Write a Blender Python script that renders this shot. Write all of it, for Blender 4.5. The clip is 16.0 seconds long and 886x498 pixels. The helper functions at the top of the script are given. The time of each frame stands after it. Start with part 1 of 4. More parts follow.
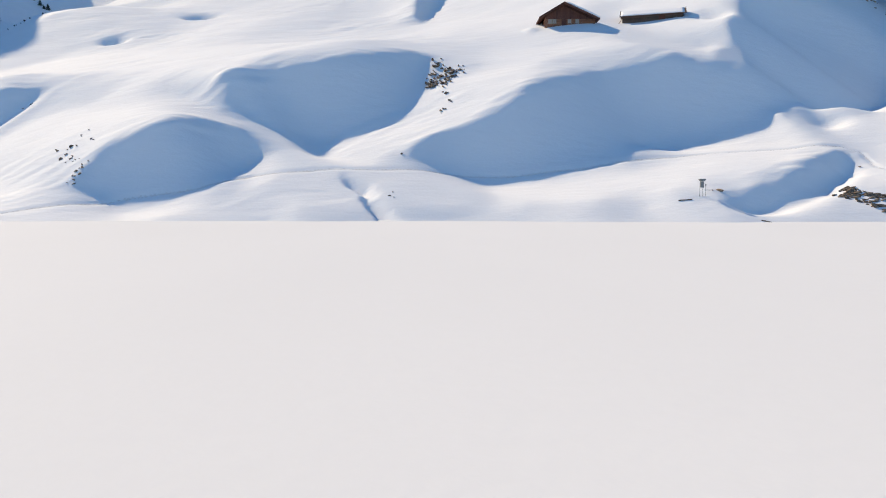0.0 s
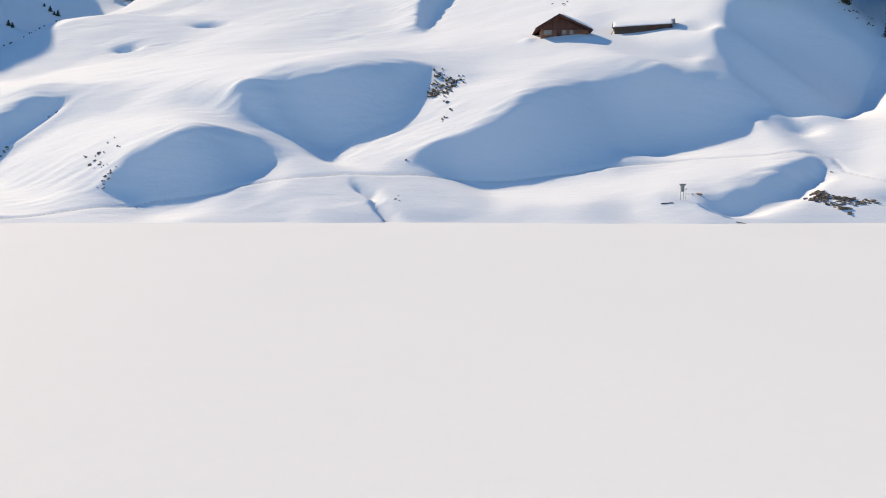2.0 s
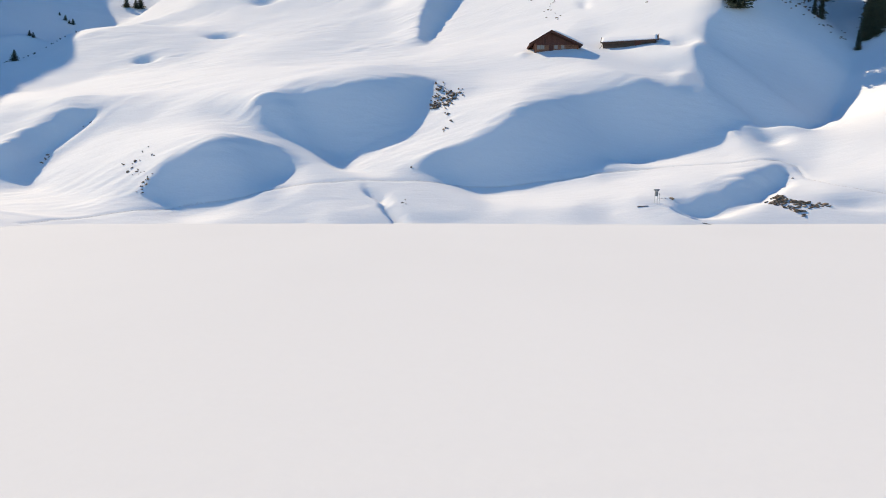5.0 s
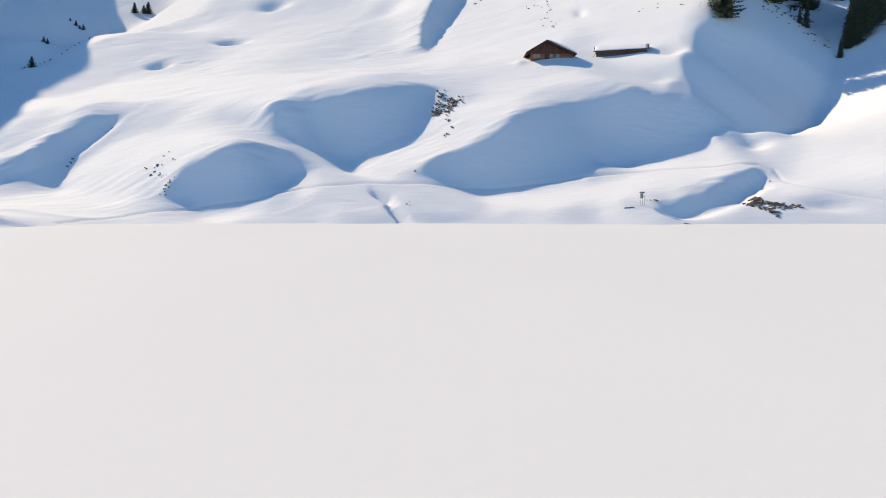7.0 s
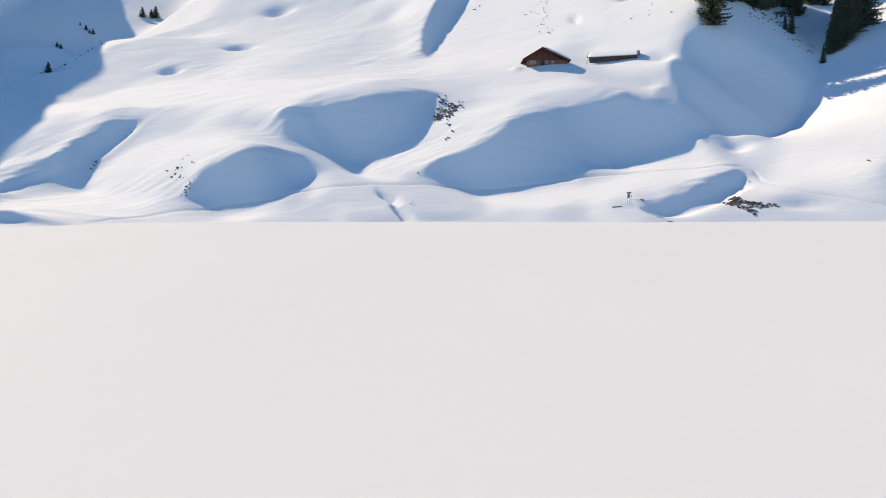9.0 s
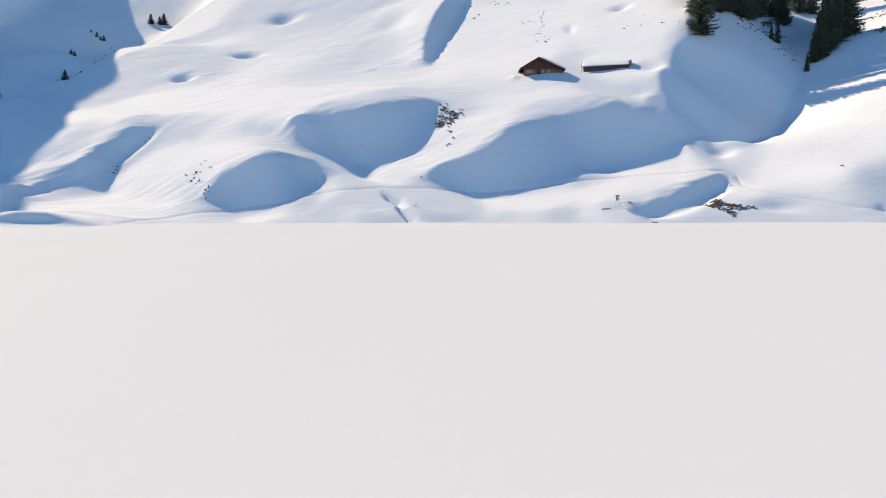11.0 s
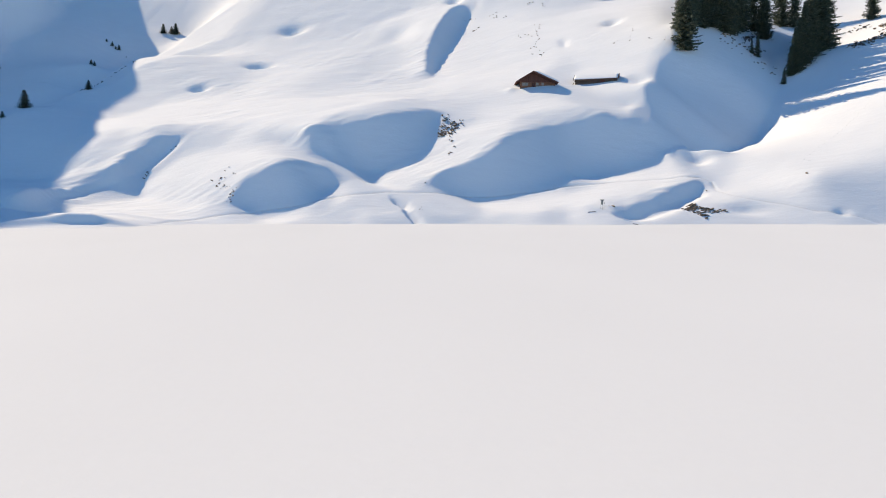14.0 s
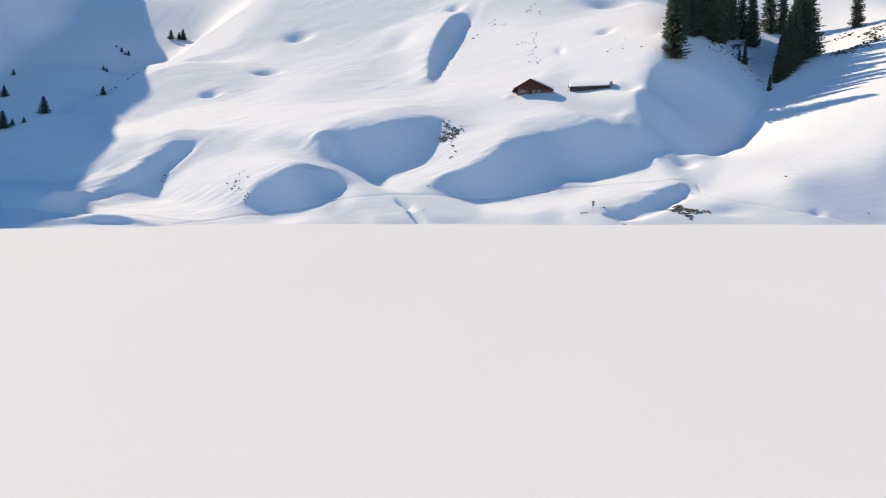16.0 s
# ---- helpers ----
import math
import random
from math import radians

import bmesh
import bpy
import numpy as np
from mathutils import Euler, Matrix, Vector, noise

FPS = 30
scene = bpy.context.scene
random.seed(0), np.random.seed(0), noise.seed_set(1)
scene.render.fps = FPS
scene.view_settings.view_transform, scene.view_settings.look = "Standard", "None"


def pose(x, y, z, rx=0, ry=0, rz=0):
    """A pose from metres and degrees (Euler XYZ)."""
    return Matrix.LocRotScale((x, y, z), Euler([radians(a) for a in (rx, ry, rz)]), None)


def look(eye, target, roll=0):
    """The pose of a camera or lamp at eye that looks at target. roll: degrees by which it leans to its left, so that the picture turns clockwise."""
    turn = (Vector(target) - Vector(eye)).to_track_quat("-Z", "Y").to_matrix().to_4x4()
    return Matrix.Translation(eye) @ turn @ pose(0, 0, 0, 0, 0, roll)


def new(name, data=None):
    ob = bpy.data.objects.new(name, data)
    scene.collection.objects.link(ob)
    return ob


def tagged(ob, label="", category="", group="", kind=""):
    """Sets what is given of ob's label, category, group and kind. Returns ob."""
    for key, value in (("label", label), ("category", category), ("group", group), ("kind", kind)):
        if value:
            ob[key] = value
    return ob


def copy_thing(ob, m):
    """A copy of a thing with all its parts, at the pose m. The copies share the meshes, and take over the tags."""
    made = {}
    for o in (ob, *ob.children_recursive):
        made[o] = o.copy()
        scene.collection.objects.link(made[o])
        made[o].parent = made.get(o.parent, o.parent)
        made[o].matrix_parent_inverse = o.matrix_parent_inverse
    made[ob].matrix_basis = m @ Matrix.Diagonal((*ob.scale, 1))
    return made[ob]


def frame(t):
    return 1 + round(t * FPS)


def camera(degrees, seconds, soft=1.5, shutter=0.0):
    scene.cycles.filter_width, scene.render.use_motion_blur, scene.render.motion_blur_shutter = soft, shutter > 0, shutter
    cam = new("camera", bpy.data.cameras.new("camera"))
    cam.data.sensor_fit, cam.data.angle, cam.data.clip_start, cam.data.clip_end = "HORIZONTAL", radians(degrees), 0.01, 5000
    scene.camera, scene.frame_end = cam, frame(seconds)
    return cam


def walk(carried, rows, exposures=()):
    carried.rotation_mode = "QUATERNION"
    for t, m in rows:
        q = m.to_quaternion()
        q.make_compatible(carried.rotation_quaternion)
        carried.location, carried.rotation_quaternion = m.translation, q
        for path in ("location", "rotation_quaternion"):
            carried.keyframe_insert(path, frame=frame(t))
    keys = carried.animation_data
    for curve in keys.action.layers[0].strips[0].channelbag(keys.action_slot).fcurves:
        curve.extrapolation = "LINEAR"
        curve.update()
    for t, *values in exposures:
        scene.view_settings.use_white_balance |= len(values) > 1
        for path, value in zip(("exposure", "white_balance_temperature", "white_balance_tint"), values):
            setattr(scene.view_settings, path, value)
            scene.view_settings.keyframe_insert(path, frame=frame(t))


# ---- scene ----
cam = camera(66, 16.0, soft=1.0)
PATH = [
    (0, (0.793, -68.638, 3.243), (0.771, -66.645, 3.067), 0.0),
    (0.5, (0.751, -70.154, 3.352), (0.729, -68.161, 3.177), 0.0),
    (1, (0.711, -71.692, 3.459), (0.689, -69.7, 3.284), 0.0),
    (1.5, (0.672, -73.254, 3.564), (0.651, -71.262, 3.388), 0.0),
    (2, (0.636, -74.838, 3.666), (0.615, -72.846, 3.491), 0.0),
    (2.5, (0.601, -76.445, 3.766), (0.581, -74.453, 3.591), 0.0),
    (3, (0.567, -78.073, 3.864), (0.547, -76.081, 3.689), 0.0),
    (3.5, (0.534, -79.724, 3.96), (0.514, -77.732, 3.785), 0.0),
    (4, (0.501, -81.397, 4.053), (0.482, -79.404, 3.879), -0.0),
    (6.5, (0.337, -90.081, 4.492), (0.318, -88.089, 4.318), -0.0),
    (7, (0.302, -91.881, 4.574), (0.283, -89.889, 4.4), -0.0),
    (7.5, (0.265, -93.701, 4.654), (0.246, -91.709, 4.48), -0.0),
    (8, (0.227, -95.542, 4.733), (0.208, -93.55, 4.558), -0.0),
    (8.5, (0.187, -97.404, 4.809), (0.168, -95.411, 4.634), -0.0),
    (9, (0.144, -99.285, 4.885), (0.125, -97.293, 4.707), -0.1),
    (11.5, (-0.113, -108.986, 5.237), (-0.132, -106.994, 5.065), -0.1),
    (12, (-0.175, -110.984, 5.303), (-0.194, -108.992, 5.132), -0.1),
    (12.5, (-0.242, -113.001, 5.368), (-0.26, -111.008, 5.198), -0.1),
    (13, (-0.313, -115.037, 5.431), (-0.331, -113.044, 5.262), -0.0),
    (13.5, (-0.389, -117.091, 5.493), (-0.407, -115.098, 5.325), -0.0),
    (14, (-0.47, -119.163, 5.554), (-0.487, -117.17, 5.388), -0.0),
    (14.5, (-0.557, -121.253, 5.614), (-0.573, -119.26, 5.448), -0.0),
    (15, (-0.649, -123.362, 5.673), (-0.665, -121.369, 5.508), 0.0),
    (15.5, (-0.748, -125.488, 5.73), (-0.763, -123.495, 5.567), 0.0),
    (16, (-0.852, -127.632, 5.787), (-0.867, -125.639, 5.624), 0.0),
]
walk(cam, [(t, look(eye, target, roll)) for t, eye, target, roll in PATH])

# world, sun and exposure
SUN_BEHIND, SUN_UP = radians(36), radians(37)
TO_SUN = Vector((-math.cos(SUN_UP) * math.cos(SUN_BEHIND), math.cos(SUN_UP) * math.sin(SUN_BEHIND), math.sin(SUN_UP)))
world = bpy.data.worlds.new("sky")
scene.world = world
world.use_nodes = True
sky = world.node_tree.nodes.new("ShaderNodeTexSky")
sky.sky_type, sky.sun_disc = "NISHITA", False
sky.sun_elevation, sky.sun_rotation = SUN_UP, math.atan2(TO_SUN.x, TO_SUN.y)
sky.altitude, sky.dust_density, sky.ozone_density = 1800, 0.2, 3.0
tint = world.node_tree.nodes.new("ShaderNodeMix")
tint.data_type, tint.blend_type = "RGBA", "MULTIPLY"
tint.inputs["Factor"].default_value, tint.inputs["B"].default_value = 1.0, (0.63, 0.95, 1.12, 1)
world.node_tree.links.new(sky.outputs["Color"], tint.inputs["A"])
world.node_tree.links.new(tint.outputs["Result"], world.node_tree.nodes["Background"].inputs["Color"])
world.node_tree.nodes["Background"].inputs["Strength"].default_value = 0.105
sun = new("sun", bpy.data.lights.new("sun", "SUN"))
sun.data.energy, sun.data.angle, sun.data.color = 4.2, radians(0.55), (1.0, 0.825, 0.58)
sun.matrix_world = look((0, 0, 0), -TO_SUN)
scene.view_settings.exposure = 0.46

# ---- materials ----
def nodes_of(name):
    mat = bpy.data.materials.new(name)
    mat.use_nodes = True
    tree = mat.node_tree
    return mat, tree, tree.nodes["Principled BSDF"]


def link(tree, a, b):
    tree.links.new(a, b)


def noise_node(tree, vector, scale, detail=4.0, rough=0.5):
    n = tree.nodes.new("ShaderNodeTexNoise")
    n.inputs["Scale"].default_value, n.inputs["Detail"].default_value, n.inputs["Roughness"].default_value = scale, detail, rough
    if vector is not None:
        link(tree, vector, n.inputs["Vector"])
    return n


def ramp_node(tree, fac, stops):
    r = tree.nodes.new("ShaderNodeValToRGB")
    while len(r.color_ramp.elements) < len(stops):
        r.color_ramp.elements.new(0.5)
    for e, (p, c) in zip(r.color_ramp.elements, stops):
        e.position, e.color = p, (*c, 1)
    link(tree, fac, r.inputs["Fac"])
    return r


def mapped(tree, space="Object", scale=(1, 1, 1), turn=(0, 0, 0)):
    co = tree.nodes.new("ShaderNodeTexCoord")
    m = tree.nodes.new("ShaderNodeMapping")
    m.inputs["Scale"].default_value, m.inputs["Rotation"].default_value = scale, turn
    link(tree, co.outputs[space], m.inputs["Vector"])
    return m.outputs["Vector"]


def bump_node(tree, height, strength, distance, chained=None):
    b = tree.nodes.new("ShaderNodeBump")
    b.inputs["Strength"].default_value, b.inputs["Distance"].default_value = strength, distance
    link(tree, height, b.inputs["Height"])
    if chained is not None:
        link(tree, chained, b.inputs["Normal"])
    return b.outputs["Normal"]


def snow_material(name, low, high, ripple, grain, sheen=0.0, gloss=0.25):
    """Wind-worked snow: faint patches, stretched ripples and a fine grain."""
    mat, tree, bsdf = nodes_of(name)
    patches = noise_node(tree, mapped(tree, scale=(0.06, 0.03, 0.06)), 1.0, 5)
    fine = noise_node(tree, mapped(tree), 2.5, 6, 0.6)
    mix = tree.nodes.new("ShaderNodeMath")
    mix.operation, mix.inputs[1].default_value = "MULTIPLY_ADD", 0.35
    link(tree, fine.outputs["Fac"], mix.inputs[0])
    link(tree, patches.outputs["Fac"], mix.inputs[2])
    link(tree, ramp_node(tree, mix.outputs[0], [(0.35, low), (0.95, high)]).outputs["Color"], bsdf.inputs["Base Color"])
    bsdf.inputs["Roughness"].default_value = 0.75
    bsdf.inputs["Specular IOR Level"].default_value = gloss
    bsdf.inputs["Sheen Weight"].default_value, bsdf.inputs["Sheen Roughness"].default_value = sheen, 0.4
    waves = noise_node(tree, mapped(tree, scale=(0.16, 0.75, 0.5), turn=(0, 0, radians(-24))), 1.0, 4, 0.55)
    normal = bump_node(tree, waves.outputs["Fac"], ripple, 0.5)
    crusts = noise_node(tree, mapped(tree, scale=(0.8, 1.5, 0.8), turn=(0, 0, radians(-32))), 1.0, 4, 0.6)
    normal = bump_node(tree, crusts.outputs["Fac"], ripple, 0.2, normal)
    normal = bump_node(tree, fine.outputs["Fac"], grain, 0.05, normal)
    link(tree, normal, bsdf.inputs["Normal"])
    return mat


SNOW = snow_material("snow", (0.775, 0.782, 0.79), (0.835, 0.835, 0.835), 0.17, 0.5, 0.0, 0.03)
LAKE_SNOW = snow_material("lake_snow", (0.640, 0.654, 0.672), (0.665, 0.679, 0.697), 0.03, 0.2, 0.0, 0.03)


def part(name, bm, material, parent=None, label=""):
    me = bpy.data.meshes.new(name)
    bm.to_mesh(me)
    bm.free()
    me.materials.append(material)
    ob = new(name, me)
    ob.parent = parent
    return tagged(ob, label)


# ---- the lie of the land ----
LINES = []


def landform(*line):
    """One crest, lip, floor or foot line of the land: x, y and height along it."""
    LINES.append(line)


# shore
landform((-54.3, -11.3, 0), (-50.1, -6.5, 0), (-45.1, -1.5, 0), (-35.1, -0.6, 0.02), (-17.7, 0, 0), (-5.5, 0, 0.01), (8.2, -0.8, 0), (20.4, -1.8, 0), (32.2, -1.6, 0), (44, -0.6, 0), (62, -0.6, 0), (80, -0.8, 0), (100, -1, 0), (-80, -15, 0), (-105, -17.5, 0), (-150, -22, 0), (150, -4, 0))
# lake bed
landform((-140, -40, -6), (-90, -33, -6), (-45, -23, -6), (0, -18, -6), (45, -17, -6), (85, -18, -6), (130, -20, -6))
# bank left
landform((-67, 10, 2.19), (-62.5, 9, 3.33), (-58.2, 8, 4.73), (-52.3, 2.6, 2.07), (-80, -2, 2.64))
# terrace left
landform((-45.3, 0.2, 0.75), (-36.6, 3.5, 1.79), (-29.9, 5, 2.48), (-23.8, 6.5, 3.46), (-28.5, 0.3, 0.48), (-19.1, 7.5, 4.73), (-15, 8, 5.09), (-14.8, 1.5, 1.53), (-10.8, 7.5, 5.36), (-4.2, 6.5, 4.8))
# terrace mid
landform((5.6, 8.5, 4.5), (14.1, 10, 4.77), (23.3, 14, 6.3), (31.5, 15.5, 6.97), (40.3, 15.5, 7.95), (8.4, 2.2, 1.92), (16.2, 2.2, 2.23), (24.9, 6.5, 4.24), (20.7, 1.6, 1.54))
# spur left
landform((-40.4, 6.4, 4.99), (-43, 12.3, 9.57), (-53.6, 26, 11.34), (-56.5, 19, 8.64), (-49.1, 8, 4.66), (-48.3, 13, 8.43), (-53.7, 9, 4.94), (-40.3, 12.5, 11.24), (-34.7, 14.2, 13.57), (-31.4, 18, 13.57), (-47.4, 25, 12.95))
# bowl left lip
landform((-59.3, 34.7, 18.23), (-68.1, 37, 21.15), (-72.9, 34, 17.37), (-76.9, 30, 14.81), (-86, 24, 6.9))
# bowl left floor
landform((-63.6, 28, 10.85), (-64.3, 21, 4.77), (-67.7, 18, 3.1), (-84, 14, 4.4))
# hollow lip
landform((-30.9, 28.3, 19.42), (-25.8, 33, 23.19), (-20.3, 37, 25.54), (-9.8, 40, 25.48), (-3.6, 41, 23.79))
# hollow face
landform((-19, 28.5, 17.01), (-10.3, 31, 17.35), (-23.6, 26.5, 15.18), (-16.8, 21.5, 7.83), (-6.7, 20.5, 10.73))
# hollow bank
landform((-28, 25.6, 16.3), (-22.5, 20.2, 10.73), (-16.8, 18.6, 9.05), (-10.9, 16.5, 9.99), (-4.4, 16.8, 11.1))
# bowl foot
landform((-29.1, 11, 8.97), (-23.1, 11, 4.68), (-32.3, 7.5, 5.3), (-35.5, 5, 1.9))
# buttress
landform((-1.8, 39, 21.73), (-2.1, 29, 15.04), (-0.9, 17.7, 13.08), (-4.8, 9, 7.31), (0.7, 22.5, 15.44), (4.8, 33, 19.49), (7.3, 23.6, 18.9), (11, 28.6, 20.9), (0.7, 14, 11.37))
# knoll lip
landform((21.2, 34, 22.76), (29.9, 36, 24.33), (35.3, 37.2, 24.01), (15.8, 31, 21.55), (41, 42, 24.5), (47.2, 46, 29.1))
# knoll foot
landform((-2.3, 10, 8.25), (0.7, 11.5, 9.11), (9.4, 14, 9.22), (18.8, 18, 10.7), (24.7, 20.5, 10.65), (33.7, 23, 9.02), (42.2, 26, 11.91), (46, 28.5, 13.2))
# knoll face
landform((14.7, 22, 15.49), (25.6, 25, 12.28), (35.4, 29.5, 15.5), (45.2, 35, 19.91))
# bench
landform((29.7, 50, 29.7), (21.9, 49.5, 29.7), (38.9, 49, 29), (17.4, 53.8, 31.32), (26.2, 54, 32.1), (31.5, 57, 32.5), (41.5, 54.3, 32.39), (22, 64, 36.5), (7.6, 48, 26.7), (18.3, 43, 25.9), (34.6, 47, 28.2), (42.7, 52, 30.51), (48.5, 57, 35.87), (50, 66, 43.15))
# upper slope
landform((26.6, 86.3, 47.81), (33.6, 86.3, 48.65), (20, 68, 38.86), (40, 68, 39.02), (50, 84, 55.76), (20, 110, 58.38), (50, 120, 68.16), (22, 150, 83.29), (60, 170, 96.88))
# gully side
landform((-4.6, 93, 41.5), (-2, 108, 51), (3, 125, 62), (10, 142, 74))
# slope left
landform((-62.4, 108.5, 46.24), (-75.2, 87.6, 34.95), (-30, 60, 29.39), (-50, 60, 28.95), (-10, 60, 31.17), (-20, 90, 40.63), (-40, 90, 41.2), (-20, 120, 55.76), (-60, 150, 68.48), (-30, 160, 77.52), (-96, 136.3, 56.31), (-70, 55, 22.5), (-93.5, 70, 26.66))
# ridge left
landform((-130, 50, 20.98), (-112, 64, 28.36), (-110.4, 91.7, 37.99), (-107, 103, 44.94), (-106.5, 111, 51.37), (-103.5, 130, 58.7), (-104.2, 145, 62.23), (-106.5, 160, 66.73), (-106, 175, 74.13), (-104.7, 200, 88.55), (-100.5, 225, 105.98), (-93.5, 92, 37.06))
# ravine behind
landform((-122, 72, 27.03), (-120, 92, 33.51), (-118, 104, 38.04), (-118, 116, 43.04), (-118, 133, 49.03), (-120, 150, 54.04), (-121, 172, 62.06), (-119, 200, 77.04))
# back slope
landform((-127, 127, 50.97), (-131, 200, 77.19), (-122, 218, 88.02), (-130, 104, 39.49), (-150, 110, 42), (-160, 170, 70))
# spit
landform((46, 26.5, 13.69), (53.6, 27.8, 14.09), (60.7, 31, 14.74), (50.1, 24.7, 11.67), (48.4, 15, 7.6))
# valley
landform((54, 36, 14.2), (65, 44, 15.2), (74, 53, 20), (84, 60, 27.5), (90, 69, 33.6), (104, 93, 45.35), (115, 120, 56.09))
# knoll right
landform((55.9, 44, 23.28), (53.9, 54, 31.6), (59, 65, 41.14), (84.3, 78.6, 44.66), (70, 72, 43.81), (78, 62, 32.94), (95, 110, 64.31))
# slope right
landform((68.5, 36, 18.3), (80, 43.5, 24), (92.5, 52.4, 30), (90, 40, 26), (104, 41, 33), (87, 31, 21.5), (73, 21, 14), (59, 15, 7.8), (66.6, 9.9, 9), (72, 4, 4.2), (90, 12, 13), (112, 33, 32), (115, 14, 18), (115, 76, 47.61), (133, 120, 61), (128, 60, 46), (160, 70, 57.02))
# ravine bank
landform((28.4, 1.9, 2.78), (24, 4, 3.56), (31.2, 3.6, 2.8), (26.6, 1.8, 2.38), (35, 6.3, 4.71), (39.3, 10, 6.45), (42.5, 4.7, 3.58), (45.2, 6.8, 4.98), (46.3, 4, 2.98), (45, 1.8, 1.52), (43.5, 13, 7.61), (48.4, 10, 6.21))


def base_height(x, y):
    return 0.47 * (np.logaddexp(0, (y - 2) / 4.0) * 4.0) - 2.0


def spline_weights():
    p = np.array([q for line in LINES for q in line], float)
    d = np.hypot(p[:, None, 0] - p[None, :, 0], p[:, None, 1] - p[None, :, 1]) / 20
    k = np.where(d > 0, d * d * np.log(np.maximum(d, 1e-9)), 0) + np.eye(len(p)) * 0.0015
    q = np.c_[np.ones(len(p)), p[:, :2] / 20]
    a = np.block([[k, q], [q.T, np.zeros((3, 3))]])
    return p, np.linalg.solve(a, np.r_[p[:, 2] - base_height(p[:, 0], p[:, 1]), 0, 0, 0])


SPOTS, WEIGHTS = spline_weights()
# the crest of the mountain beyond the western slopes, which shades them
CREST = ((-459.1, 30.2, 142), (-269.8, 69.7, 141), (-212, 97.1, 139.2), (-212, 99.6, 137.3), (-212, 112.9, 131.5), (-212, 114.9, 131.6), (-212, 119.5, 132.5), (-212, 123.3, 135.2), (-212, 127.7, 138.9), (-212, 133.2, 141.5), (-212, 139.8, 138.7), (-212, 154, 136.7), (-212, 163.4, 140.2), (-212, 171, 144.2), (-212, 177.9, 147.4), (-212, 182.9, 147.8), (-212, 190.3, 147.9), (-212, 250, 147.1), (-212, 256.6, 148.9), (-212, 263.4, 151.1), (-212, 270.5, 154.2), (-212, 277.2, 156.3), (-230, 320, 150))


def fade(a, b, v):
    u = np.clip((v - a) / (b - a), 0, 1)
    return u * u * (3 - 2 * u)


# small wind hollows: middle, half widths and depth
DIMPLES = ((-63, 110, 4.0, 2.6, 2.5), (-75.5, 88.5, 2.7, 1.8, 1.7), (60, 136, 8, 6, 3.4), (49.3, 95, 2.6, 2.2, 1.2), (34, 89.5, 1.3, 2.8, 0.5), (-60.6, 149.5, 5, 4, 2.6), (1.8, 152.8, 3, 3, 2.0), (68.8, 1.6, 1.3, 0.8, 0.45), (53.2, 4.2, 4.0, 1.6, 0.6), (52.4, 26.0, 2.4, 1.8, 1.0), (26.8, 20.6, 3.2, 2.2, 0.8), (-17.5, 128, 6, 9, 1.5), (25.3, 53.2, 2.0, 1.6, -0.2), (56.5, 29.3, 3.6, 1.8, -0.9), (14.9, 54.0, 1.2, 1.2, -0.4), (46.5, 52.5, 3.2, 3.0, 1.1))


def dimple(x, y, cx, cy, rx, ry, deep):
    return -deep * np.exp(-(((x - cx) / rx) ** 2 + ((y - cy) / ry) ** 2))


# channels cut into the slope, and one low bank along the shore (negative): x, y and depth along them, and how wide they open to the west and to the east
SHORE_RAVINE = (((28.0, 0.9, 0.3), (31.2, 1.6, 1.2), (34.5, 2.6, 1.9), (38.3, 4.2, 2.4), (41.3, 6.0, 3.1), (44.4, 9.0, 3.4), (46.8, 11.4, 2.9), (48.6, 13.8, 0.5)), 2.0, 1.6)
UPPER_GULLY = (((-5.0, 91.0, 0.6), (-3.2, 99.0, 3.4), (-1.4, 110.0, 5.8), (1.0, 122.0, 6.2), (6.0, 138.0, 4.4), (11.0, 150.0, 0.8)), 4.0, 3.2)
WEST_BOWL = (((-58.0, 37.0, 0.2), (-60.6, 33.0, 1.2), (-63.4, 29.0, 1.5), (-66.0, 24.5, 1.5), (-69.0, 21.0, 1.6), (-75.0, 18.0, 2.0), (-84.0, 14.5, 2.6), (-96.0, 9.0, 2.0)), 2.7, 1.5)
SHORE_BANK = (((-51.0, -8.0, -0.05), (-54.6, -8.8, -0.6), (-58.2, -9.6, -1.35), (-61.8, -10.4, -1.45), (-65.4, -11.2, -0.9), (-72.6, -12.8, -0.1)), 3.6, 0.95)
SHORE_GULLY = (((-11.1, 8.0, 0.2), (-10.1, 6.6, 0.8), (-8.8, 5.6, 1.0), (-8.0, 4.4, 0.5), (-8.2, 3.6, 0.5), (-7.2, 2.0, 1.1), (-6.4, 1.0, 1.2), (-5.5, -0.5, 0.9)), 0.45, 0.9)
CHANNELS = (SHORE_RAVINE, UPPER_GULLY, WEST_BOWL, SHORE_BANK)


def channel(x, y, line, west, east):
    """Depth of a channel, deepest on its line, with a steeper western wall."""
    d2, deep = np.full(x.shape, 1e9), np.zeros(x.shape)
    for (ax, ay, da), (bx, by, db) in zip(line, line[1:]):
        u = np.clip(((x - ax) * (bx - ax) + (y - ay) * (by - ay)) / ((bx - ax) ** 2 + (by - ay) ** 2), 0, 1)
        e2 = (x - ax - u * (bx - ax)) ** 2 + (y - ay - u * (by - ay)) ** 2
        on_west = (x - ax) * (by - ay) - (y - ay) * (bx - ax) < 0 if by > ay else (x - ax) * (by - ay) - (y - ay) * (bx - ax) > 0
        e2 = e2 / np.where(on_west, west, east) ** 2
        near = e2 < d2
        d2, deep = np.where(near, e2, d2), np.where(near, da + u * (db - da), deep)
    return deep * np.exp(-d2)


